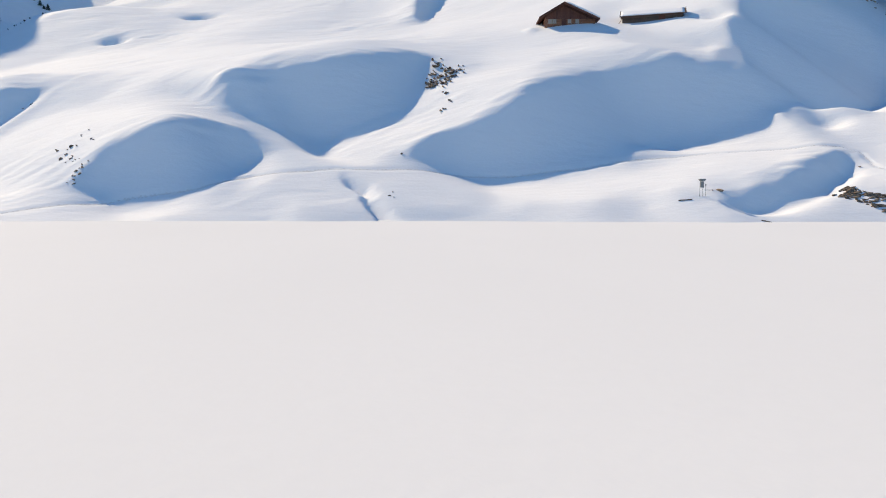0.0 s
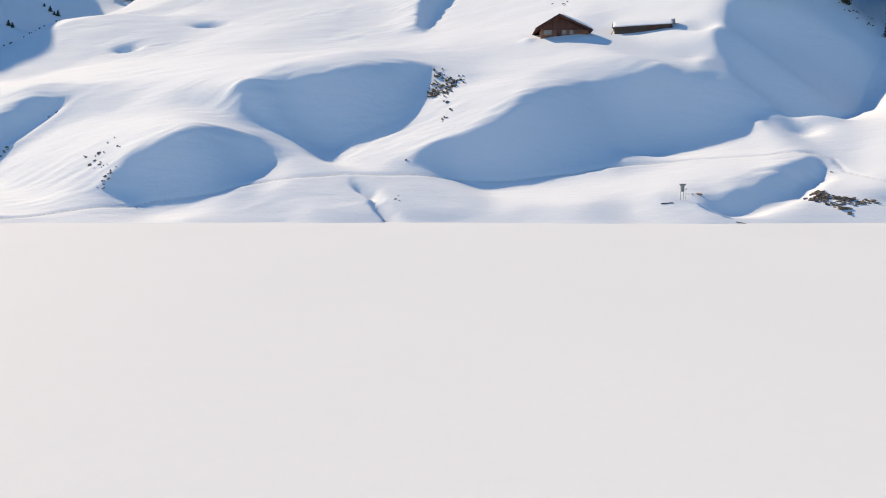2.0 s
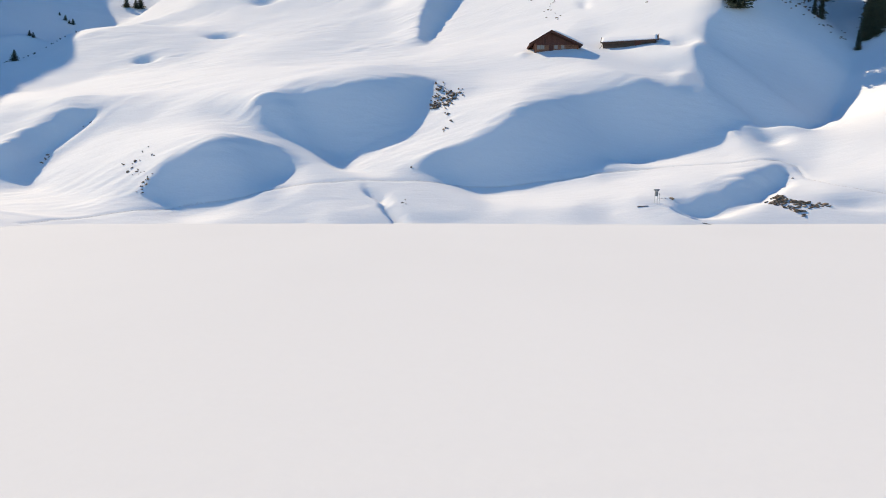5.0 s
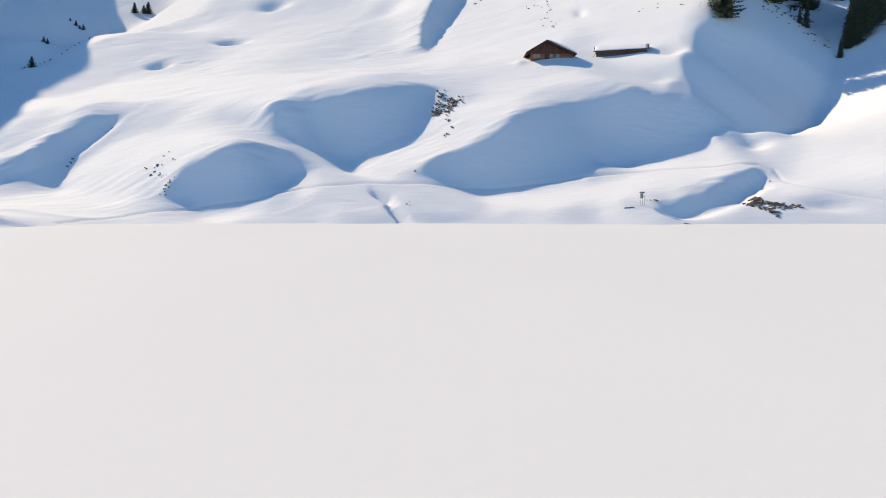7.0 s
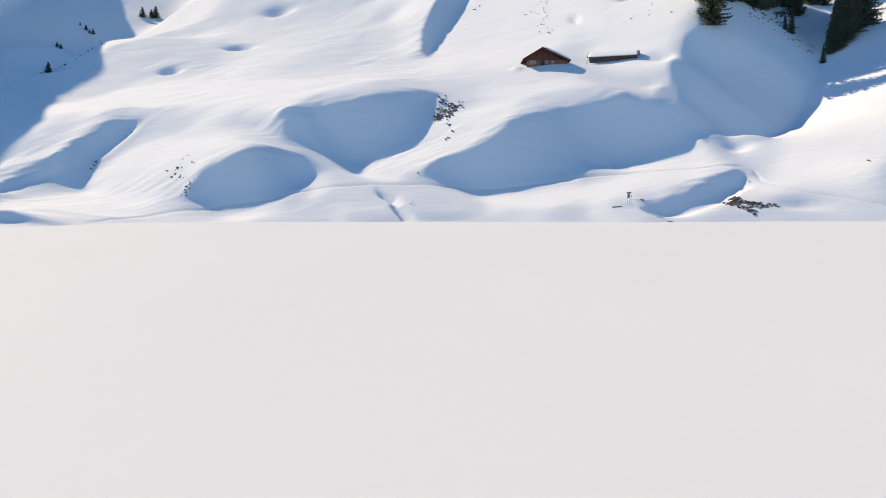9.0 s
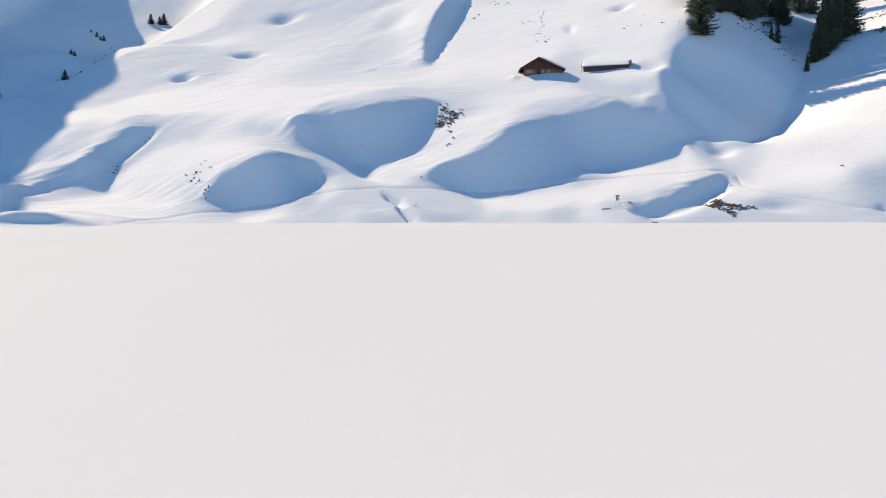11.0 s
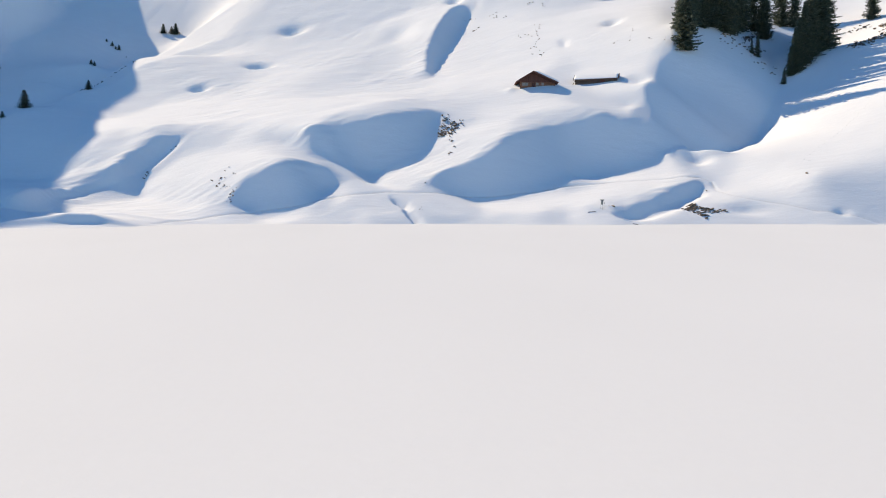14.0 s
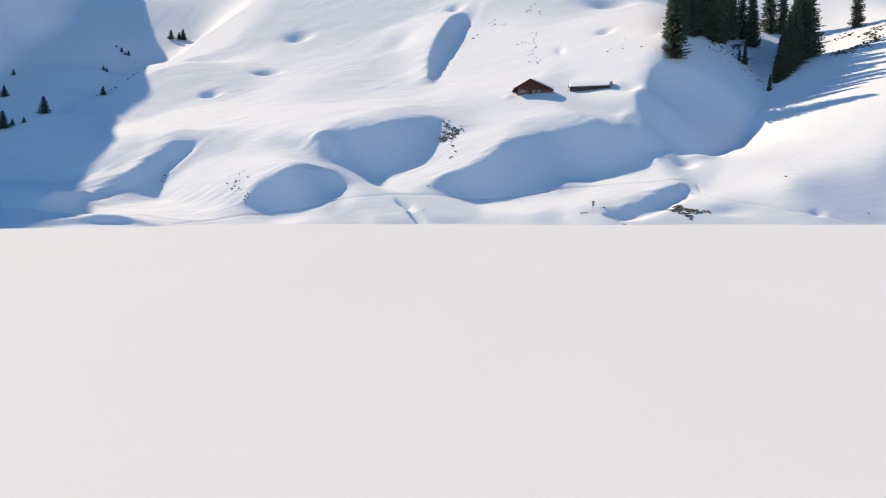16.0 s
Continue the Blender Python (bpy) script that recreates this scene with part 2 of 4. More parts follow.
# the trodden footpath across the terrace
FOOTPATH = ((-50.4, -4.7), (-48.7, -1.1), (-44, 1.4), (-38, 3.5), (-35.5, 5.6), (-32.2, 6.1), (-29.3, 6.3), (-27.2, 6.4), (-24.1, 7.8), (-21.7, 9.4), (-18, 9.7), (-14.2, 9.9), (-10.5, 10.1),
            (-6.7, 10), (-2.2, 10.3), (0.8, 11.5), (3.9, 12.1), (8.6, 12.3), (12.5, 12.8), (16.4, 13), (20.5, 14.2), (24.6, 15.1), (28.7, 15.7), (33.9, 16.8), (38.6, 16.8), (43.4, 16.7), (47.8, 17.6), (49.5, 17.8), (51.4, 16.6), (50.9, 12.9), (52.9, 9.3), (55.5, 7.4), (60.1, 5.2), (64.2, 2.5), (69, 1.3), (71.6, 0.3), (74, -1))


def trench(x, y):
    """The footpath, trodden a little deeper than the snow round it."""
    d2 = np.full(x.shape, 1e9)
    for (ax, ay), (bx, by) in zip(FOOTPATH, FOOTPATH[1:]):
        u = np.clip(((x - ax) * (bx - ax) + (y - ay) * (by - ay)) / ((bx - ax) ** 2 + (by - ay) ** 2), 0, 1)
        d2 = np.minimum(d2, (x - ax - u * (bx - ax)) ** 2 + (y - ay - u * (by - ay)) ** 2)
    return 0.16 * np.exp(-d2 / 0.09)


# outlines of the shaded hollows that the wind has scooped out of the slope
HOLLOWS = {
    "west_bowl": ((-59.9, 35.2), (-62.1, 34.8), (-65.5, 33.2), (-68.5, 29.1), (-70.6, 22.7), (-76.6, 16.4), (-78.1, 12.9), (-79.8, 2.1), (-74.2, -7.2), (-69.6, -6.5), (-75.7, 12.7), (-72.6, 17.2), (-68.6, 19), (-66.2, 18.9), (-62.4, 17.6), (-64.1, 22.6), (-64.2, 24.8), (-63.6, 27.1), (-61, 31.8)),
    "lower_bowl": ((-40.1, 6.3), (-40.9, 7.2), (-39.7, 9.8), (-35.5, 11.5), (-32.3, 13.4), (-30.5, 15.2), (-26.2, 16.8), (-24.6, 16.7), (-21.1, 14.3), (-23.2, 9.5), (-24.5, 7.4), (-26, 6.3), (-30.1, 5.3), (-35.3, 5.7), (-37.1, 5.6), (-38.3, 5)),
    "upper_bowl": ((-30.8, 26.2), (-27.6, 27.7), (-19.5, 29.5), (-15.6, 30.9), (-12.1, 32.7), (-4.5, 38.6), (-2.5, 39.6), (-1.2, 39.6), (-2.7, 37), (-3.2, 28.6), (-5.2, 23.8), (-6.8, 22.5), (-12.6, 20.8), (-14.1, 19.9), (-15.2, 16.4), (-16.7, 16.9), (-18.9, 18.9), (-21.3, 20.2), (-26.1, 21.4), (-28.8, 22.7)),
    "ravine": ((28.2, 1.6), (30.8, 3.3), (35.9, 5.6), (40.2, 9.1), (45.4, 14), (47.8, 15.8), (49, 15.9), (49.5, 14.8), (48.9, 13.1), (42.8, 7.4), (29.8, 0.4)),
    "upper_gully": ((-0.3, 140.1), (3.3, 144.6), (5.5, 146), (7.2, 143.3), (7.5, 139.8), (5.6, 131.9), (4.6, 123.3), (-3.3, 98.1), (-5.2, 84.5), (-7.2, 86.2), (-7.5, 105.4), (-5.1, 121.1)),
    "knoll": ((-5, 12.9), (-1.5, 15.8), (4.9, 17.7), (7.4, 19), (9.7, 21.6), (17.2, 26.7), (19.8, 29.3), (34.5, 34.4), (36.9, 33.3), (40.3, 34), (46.1, 33.1), (50.8, 32), (51.3, 30.7), (48.3, 28.3), (45.7, 27.2), (45.4, 26), (43.5, 25.1), (32.1, 21.8), (23.3, 16.3), (20.9, 14.2), (11.2, 11.6), (8.5, 11.3), (3.9, 11.1), (-1.8, 11.9)),
}
# the face that falls away into the side valley
SIDE_VALLEY = ((40.8, 34.1), (45.3, 43.4), (45.9, 46.9), (50, 52.8), (53.9, 61.5), (58.5, 65.8), (62.8, 76.9), (67.2, 79.5), (94.6, 105.6), (94.6, 90), (87.3, 66.5), (81.1, 57.9), (76.3, 52.3), (70.5, 44.3), (64.3, 37.3), (60.8, 35.3), (57.4, 35.1), (51.7, 30), (46.7, 26.9), (44.7, 30.2), (44.7, 32.9))
# a brow that the light only grazes
GRAZED = ((38.2, 33.5), (41.9, 38.8), (44.8, 42.5), (46.3, 41.3), (44.6, 35.2), (41.4, 32.9))
STEP, ROUNDS = 0.45, 60
# how deep the floors sag, how far a height may drift, how smooth the change is, and how steep open and falling snow may lie
SAG, SAG_FRONT, HOLD, ACROSS, STIFF, LIT, FALL, GRAZE = 0.1, 0.4, 1 / 45 ** 2, 0.05, 0.005, (0.45, 0.66), -0.1, 0.14


def inside(x, y, outline):
    """Which of the points x, y lie within an outline."""
    within = np.zeros(x.shape, bool)
    for (ax, ay), (bx, by) in zip(outline, outline[1:] + outline[:1]):
        if ay != by:
            within ^= ((ay > y) != (by > y)) & (x < ax + (y - ay) * (bx - ax) / (by - ay))
    return within


def softened(field, along, across):
    blur = lambda width, f: np.exp(-2 * (math.pi * width * f / STEP) ** 2)
    n, m = field.shape
    return np.fft.irfft2(np.fft.rfft2(field) * blur(along, np.fft.fftfreq(n))[:, None] * blur(across, np.fft.rfftfreq(m))[None, :], s=field.shape)


def wind_carved():
    """The wind scoops each hollow out along the line of the low sun: its rim and its far lip lie on one
    sun ray, its floor sags below that, and the open snow between stays flatter than the ray."""
    away = np.array((math.cos(SUN_BEHIND), -math.sin(SUN_BEHIND)))
    s, q = np.arange(-190, 190, STEP), np.arange(-70, 260, STEP)
    gs, gq = np.meshgrid(s, q, indexing="ij")
    x, y = gs * away[0] - gq * away[1], gs * away[1] + gq * away[0]
    first = hills(x.ravel(), y.ravel()).reshape(x.shape) + math.tan(SUN_UP) * gs
    mask = np.zeros(x.shape, bool)
    for outline in HOLLOWS.values():
        mask |= inside(x, y, outline)
    # sag of the floor along each ray, deepest past the middle
    want = np.zeros(x.shape)
    for j in np.nonzero(mask.any(axis=0))[0]:
        edge = np.flatnonzero(np.diff(np.r_[False, mask[:, j], False].astype(int)))
        for a, b in zip(edge[::2], edge[1::2]):
            n = b - a
            u = np.arange(n + 1) / n
            sag = -(SAG * n * STEP + 0.3) * (SAG_FRONT * 4 * u * (1 - u) + (1 - SAG_FRONT) * 6.75 * u * u * (1 - u))
            want[a:b, j] = np.diff(sag) / STEP
    grazed = inside(x, y, GRAZED)
    falling = inside(x, y, SIDE_VALLEY) & ~mask
    want = softened(want, 0.0, 1.3) * mask
    reach = fade(-0.5, 2.5, y) * fade(-120, -108, x) * (1 - fade(115, 140, x)) * (1 - fade(185, 215, y))
    ks = 2 * np.sin(math.pi * np.fft.fftfreq(len(s)))[:, None] / STEP
    kq = 2 * np.sin(math.pi * np.fft.rfftfreq(len(q)))[None, :] / STEP
    step_hat = (np.exp(2j * math.pi * np.fft.fftfreq(len(s))) - 1)[:, None] / STEP
    scale = ks ** 2 + HOLD + ACROSS * kq ** 2 + STIFF * (ks ** 2 + kq ** 2) ** 2
    rise, owed = np.zeros(x.shape), np.zeros(x.shape)
    base = np.diff(first, axis=0, append=first[-1:] + 0.5 * STEP) / STEP
    ease = 0.12 + 0.78 * fade(40, 56, x)
    give = np.maximum(0.25 * (ease - 0.12), np.clip(0.8 * softened(mask.astype(float), 1.6, 1.6), 0, LIT[0] - 0.08))
    for k in range(ROUNDS):
        now = base + np.diff(rise, axis=0, append=rise[:1]) / STEP
        free = now + owed
        low, high = LIT
        lit = np.where(free > high, high + ease * (free - high), np.maximum(free, low - give))
        target = np.where(mask, want, np.where(grazed, GRAZE, np.where(falling, np.minimum(free, FALL), lit)))
        target = base + (target - base) * reach
        owed = np.where(reach > 0.2, np.clip(free - target, -1, 1), 0)
        aim = target - owed - base
        rise = np.fft.irfft2(np.conj(step_hat) * np.fft.rfft2(aim) / scale, s=rise.shape)
    rim = np.clip(4 * np.gradient(softened(mask.astype(float), 1.3, 1.3), STEP, axis=0), 0, 1) * reach
    return s[0], q[0], STEP, away, softened(rise * reach, 0.4, 0.55), rim


def carved(field, x, y):
    """One of the fields of the carved snow, its rise or its ragged upper rims, at x, y."""
    s0, q0, step, away = CARVED[:4]
    u = np.clip((x * away[0] + y * away[1] - s0) / step, 0, field.shape[0] - 1.001)
    v = np.clip((y * away[0] - x * away[1] - q0) / step, 0, field.shape[1] - 1.001)
    i, j = u.astype(int), v.astype(int)
    a, b = u - i, v - j
    return (field[i, j] * (1 - a) + field[i + 1, j] * a) * (1 - b) + (field[i, j + 1] * (1 - a) + field[i + 1, j + 1] * a) * b


def land(x, y):
    """Height of the snow at x, y (arrays), with the mountain's crest."""
    x, y = np.atleast_1d(np.asarray(x, float)), np.atleast_1d(np.asarray(y, float))
    h = hills(x, y) + carved(CARVED[4], x, y) + sum(dimple(x, y, *d) for d in DIMPLES) - channel(x, y, *SHORE_GULLY)
    return np.maximum(h, crest(x, y))


def crest(x, y):
    ridge = np.full(x.shape, -1e3)
    for (ax, ay, az), (bx, by, bz) in zip(CREST, CREST[1:]):
        u = np.clip(((x - ax) * (bx - ax) + (y - ay) * (by - ay)) / ((bx - ax) ** 2 + (by - ay) ** 2), 0, 1)
        ridge = np.maximum(ridge, az + u * (bz - az) - 1.8 * np.hypot(x - ax - u * (bx - ax), y - ay - u * (by - ay)))
    return ridge


def hills(x, y):
    """Height of the snow at x, y (arrays), rims still soft."""
    x, y = np.atleast_1d(np.asarray(x, float)), np.atleast_1d(np.asarray(y, float))
    rest = WEIGHTS[-3] + WEIGHTS[-2] * x / 20 + WEIGHTS[-1] * y / 20
    for (px, py, _), w in zip(SPOTS, WEIGHTS[:-3]):
        d2 = ((x - px) ** 2 + (y - py) ** 2) / 400 + 1e-12
        rest = rest + w * 0.5 * d2 * np.log(d2)
    keep = fade(-230, -150, x) * (1 - fade(150, 230, x)) * fade(-70, -30, y) * (1 - fade(190, 270, y))
    h = base_height(x, y) + rest * keep
    h = np.where(y < -30, np.minimum(h, -3), h)
    h = h - sum(channel(x, y, *c) for c in CHANNELS)
    return h


CARVED = wind_carved()


def axis(pieces):
    """Coordinates along one axis: (from, to, step) pieces, with the step growing in the outer ones."""
    out = []
    for a, b, step in pieces:
        out += list(np.arange(a, b, step))
    return np.array(out + [pieces[-1][1]])


def roughness(x, y):
    """Drifted undulation of the snow, with patches of ripples drawn out along the wind."""
    r = np.empty(len(x))
    calm = 1 - 0.75 * fade(42, 55, x) - 0.65 * (1 - fade(10, 24, y)) * fade(-28, -15, x) * (1 - fade(42, 55, x))
    calm = calm * (1 - 0.5 * fade(-6, 6, x))
    ragged = carved(CARVED[5], x, y)
    for i, (u, v, still, rim) in enumerate(zip(x.tolist(), y.tolist(), calm.tolist(), ragged.tolist())):
        along, across = u * 0.94 + v * 0.34, v * 0.94 - u * 0.34
        bend = noise.noise((u / 11, v / 11, 7.0))
        rough = still * (0.02 + (0.09 + 0.05 * min(1.0, max(0.0, (v - 40) / 40))) * min(1.0, max(0.0, 0.45 + 1.4 * noise.noise((u / 26, v / 17, 2.2))))) + 0.2 * rim
        r[i] = (0.08 + 0.09 * still) * noise.noise((u / 7, v / 5, 0.3)) + rough * noise.noise((along / 5.0, across / 1.4 + bend, 4.1)) + 0.4 * rough * noise.noise((along / 2.4, across / 0.65 + bend, 9.7))
    return r


def ground_at(x, y):
    z = land([x], [y])
    return float((z + roughness(np.array([x]), np.array([y])) * fade(0.1, 2.0, z))[0])


def build_ground():
    xs = axis([(-900, -300, 60), (-300, -240, 3), (-240, -180, 1.2), (-180, -150, 3), (-150, -82, 0.9), (-82, 86, 0.36), (86, 170, 1.4), (170, 300, 10), (300, 900, 60)])
    ys = axis([(-60, -15, 4), (-15, -4, 0.36), (-4, 24, 0.3), (24, 60, 0.42), (60, 110, 0.55), (110, 210, 1.1), (210, 320, 8), (320, 1200, 60)])
    gx, gy = [a.ravel() for a in np.meshgrid(xs, ys)]
    z = land(gx, gy)
    z = z + roughness(gx, gy) * fade(0.1, 2.0, z) - trench(gx, gy)
    nx, ny = len(xs), len(ys)
    i = np.arange(nx * ny).reshape(ny, nx)
    quads = np.stack([i[:-1, :-1], i[:-1, 1:], i[1:, 1:], i[1:, :-1]], -1).reshape(-1, 4)
    me = bpy.data.meshes.new("ground")
    me.from_pydata(np.c_[gx, gy, z].tolist(), [], quads.tolist())
    me.materials.append(SNOW)
    me.shade_smooth()
    return tagged(new("ground", me), "snow-covered mountainside with wind-drifted hollows and knolls", "ground", kind="structure")


build_ground()


def build_lake():
    bm = bmesh.new()
    bmesh.ops.create_grid(bm, x_segments=60, y_segments=60, size=700)
    bmesh.ops.translate(bm, verts=bm.verts, vec=(0, -650, 0))
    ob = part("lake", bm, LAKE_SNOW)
    return tagged(ob, "flat frozen lake under smooth undisturbed snow", "lake", kind="structure")


build_lake()
# ---- more materials ----
def wood_material(name, dark, light, along=(1, 1, 1), rough=0.8):
    """Weathered boards: streaks along the grain, patches of bleaching and a rough face."""
    mat, tree, bsdf = nodes_of(name)
    streak = noise_node(tree, mapped(tree, scale=along), 6.0, 6, 0.65)
    patch = noise_node(tree, mapped(tree), 0.9, 3)
    info = tree.nodes.new("ShaderNodeObjectInfo")
    add = tree.nodes.new("ShaderNodeMath")
    add.operation, add.inputs[1].default_value = "MULTIPLY_ADD", 0.35
    link(tree, info.outputs["Random"], add.inputs[0])
    link(tree, streak.outputs["Fac"], add.inputs[2])
    mean = tree.nodes.new("ShaderNodeMath")
    mean.operation, mean.inputs[1].default_value = "MULTIPLY_ADD", 0.4
    link(tree, patch.outputs["Fac"], mean.inputs[0])
    link(tree, add.outputs[0], mean.inputs[2])
    link(tree, ramp_node(tree, mean.outputs[0], [(0.5, dark), (1.15 / 1.25, light)]).outputs["Color"], bsdf.inputs["Base Color"])
    bsdf.inputs["Roughness"].default_value = rough
    link(tree, bump_node(tree, streak.outputs["Fac"], 0.5, 0.03), bsdf.inputs["Normal"])
    return mat


def mottled(name, stops, scale, rough, bump, stretch=(1, 1, 1)):
    mat, tree, bsdf = nodes_of(name)
    big = noise_node(tree, mapped(tree, scale=stretch), scale, 8, 0.65)
    info = tree.nodes.new("ShaderNodeObjectInfo")
    add = tree.nodes.new("ShaderNodeMath")
    add.operation, add.inputs[1].default_value = "MULTIPLY_ADD", 0.22
    link(tree, info.outputs["Random"], add.inputs[0])
    link(tree, big.outputs["Fac"], add.inputs[2])
    link(tree, ramp_node(tree, add.outputs[0], stops).outputs["Color"], bsdf.inputs["Base Color"])
    bsdf.inputs["Roughness"].default_value = rough
    link(tree, bump_node(tree, big.outputs["Fac"], bump, 0.08), bsdf.inputs["Normal"])
    return mat


LOGS = wood_material("sunburnt_logs", (0.055, 0.025, 0.016), (0.28, 0.13, 0.072), (0.4, 4, 4))
GABLE = wood_material("dark_gable_boards", (0.036, 0.015, 0.011), (0.12, 0.045, 0.030), (4, 4, 0.4))
GREY_LOGS = wood_material("grey_brown_boards", (0.030, 0.022, 0.018), (0.12, 0.084, 0.064), (0.4, 4, 4))
SHINGLES = wood_material("old_roof_shingles", (0.035, 0.02, 0.015), (0.12, 0.065, 0.045), (3, 0.5, 3))
PALE_WOOD = wood_material("bleached_trim", (0.16, 0.13, 0.10), (0.34, 0.29, 0.23), (2, 2, 0.5))
STONE = mottled("plinth_stone", [(0.3, (0.12, 0.11, 0.10)), (0.8, (0.34, 0.32, 0.30))], 3.0, 0.9, 0.6)
ROCK = mottled("brown_rock", [(0.30, (0.034, 0.026, 0.020)), (0.52, (0.145, 0.103, 0.070)), (0.82, (0.36, 0.27, 0.185))], 1.6, 0.92, 0.9, (1, 1, 2))
BARK = mottled("spruce_bark", [(0.3, (0.03, 0.022, 0.017)), (0.8, (0.10, 0.075, 0.055))], 4.0, 0.95, 0.8, (1, 1, 0.3))
METAL = mottled("grey_metal", [(0.3, (0.13, 0.14, 0.14)), (0.8, (0.24, 0.25, 0.25))], 6.0, 0.5, 0.1)


def needles_material():
    mat, tree, bsdf = nodes_of("spruce_needles")
    info = tree.nodes.new("ShaderNodeNewGeometry")
    shade = ramp_node(tree, info.outputs["Random Per Island"], [(0.0, (0.040, 0.056, 0.042)), (0.5, (0.084, 0.104, 0.066)), (0.85, (0.150, 0.158, 0.094)), (1.0, (0.230, 0.225, 0.165))])
    link(tree, shade.outputs["Color"], bsdf.inputs["Base Color"])
    bsdf.inputs["Roughness"].default_value = 0.7
    bsdf.inputs["Specular IOR Level"].default_value = 0.25
    return mat


NEEDLES = needles_material()


def glass_material():
    mat, tree, bsdf = nodes_of("window_glass")
    # pale base colour paints in the reflection of the snow outside
    bsdf.inputs["Base Color"].default_value = (0.36, 0.32, 0.30, 1)
    bsdf.inputs["Roughness"].default_value = 0.08
    return mat


GLASS = glass_material()


# ---- shared shapes ----
def box(bm, x0, y0, z0, x1, y1, z1, bevel=0.0):
    """A block between two corners, with softened edges."""
    made = bmesh.ops.create_cube(bm, size=1.0)["verts"]
    bmesh.ops.scale(bm, verts=made, vec=(x1 - x0, y1 - y0, z1 - z0))
    bmesh.ops.translate(bm, verts=made, vec=((x0 + x1) / 2, (y0 + y1) / 2, (z0 + z1) / 2))
    if bevel:
        edges = list({e for v in made for e in v.link_edges})
        bmesh.ops.bevel(bm, geom=edges, offset=bevel, segments=2, affect="EDGES", profile=0.6)


def prism(bm, outline, y0, y1):
    """A solid with the given x, z outline between two depths."""
    a = [bm.verts.new((x, y0, z)) for x, z in outline]
    b = [bm.verts.new((x, y1, z)) for x, z in outline]
    n = len(outline)
    bm.faces.new(a)
    bm.faces.new(b[::-1])
    for i in range(n):
        bm.faces.new((a[i], b[i], b[(i + 1) % n], a[(i + 1) % n]))
    bmesh.ops.recalc_face_normals(bm, faces=bm.faces)


def rod(bm, a, b, r0, r1, sides=8):
    a, b = Vector(a), Vector(b)
    made = bmesh.ops.create_cone(bm, cap_ends=True, segments=sides, radius1=r0, radius2=r1, depth=(b - a).length)["verts"]
    turn = (b - a).to_track_quat("Z", "Y").to_matrix().to_4x4()
    bmesh.ops.transform(bm, matrix=Matrix.Translation((a + b) / 2) @ turn, verts=made)


def thing(name, x, y, z, label, category, group="", turn=0.0):
    ob = new(name)
    ob.empty_display_size = 0.3
    ob.matrix_world = pose(x, y, z, 0, 0, turn)
    return tagged(ob, label, category, group)


def roof_snow(bm, x0, z0, x1, z1, y0, y1, thick, rng):
    """A blanket of snow on one roof slope, rounded at its rims and uneven along them."""
    nu, nv = 14, 22
    rows = []
    for i in range(nu + 1):
        u = i / nu
        row = []
        for j in range(nv + 1):
            v = j / nv
            edge = min(u, 1 - u) * 5, min(v, 1 - v) * 9
            swell = math.sqrt(max(0.0, min(1.0, edge[0]))) * math.sqrt(max(0.0, min(1.0, edge[1])))
            lift = thick * (0.5 + 0.5 * swell) + 0.05 * noise.noise((u * 4, v * 7, thick))
            lip = 0.12 * noise.noise((v * 9, 2.0, 0)) * (u > 0.99)
            row.append(bm.verts.new((x0 + (x1 - x0) * (u + lip * 0.3), y0 + (y1 - y0) * v, z0 + (z1 - z0) * (u + lip * 0.3) + lift)))
        rows.append(row)
    for a, b in zip(rows, rows[1:]):
        for p, q, r, s in zip(a, a[1:], b[1:], b):
            bm.faces.new((p, q, r, s))
    rim = rows[0] + [r[-1] for r in rows[1:]] + rows[-1][-2::-1] + [r[0] for r in rows[-2:0:-1]]
    low = [bm.verts.new((v.co.x, v.co.y, z0 + (z1 - z0) * min(1, max(0, (v.co.x - x0) / (x1 - x0))) + 0.01)) for v in rim]
    for i in range(len(rim)):
        k = (i + 1) % len(rim)
        bm.faces.new((rim[i], rim[k], low[k], low[i]))
    bmesh.ops.recalc_face_normals(bm, faces=bm.faces)
    for f in bm.faces:
        f.smooth = True


# ---- chalet on the bench ----
def window(parent, x0, z0, x1, z1, y):
    bm = bmesh.new()
    for a in ((x0 - 0.09, z0 - 0.09, x1 + 0.09, z0), (x0 - 0.09, z1, x1 + 0.09, z1 + 0.09), (x0 - 0.09, z0, x0, z1), (x1, z0, x1 + 0.09, z1), ((x0 + x1) / 2 - 0.03, z0, (x0 + x1) / 2 + 0.03, z1)):
        box(bm, a[0], y - 0.07, a[1], a[2], y + 0.06, a[3])
    w = part("window", bm, PALE_WOOD, parent, "small window in a pale wooden frame")
    for a, b in ((x0, (x0 + x1) / 2 - 0.03), ((x0 + x1) / 2 + 0.03, x1)):
        bm = bmesh.new()
        box(bm, a, y - 0.03, z0, b, y - 0.01, z1)
        part("pane", bm, GLASS, w)
    bm = bmesh.new()
    box(bm, x0 - 0.14, y - 0.16, z0 - 0.15, x1 + 0.14, y + 0.02, z0 - 0.09, 0.01)
    part("sill", bm, PALE_WOOD, w)


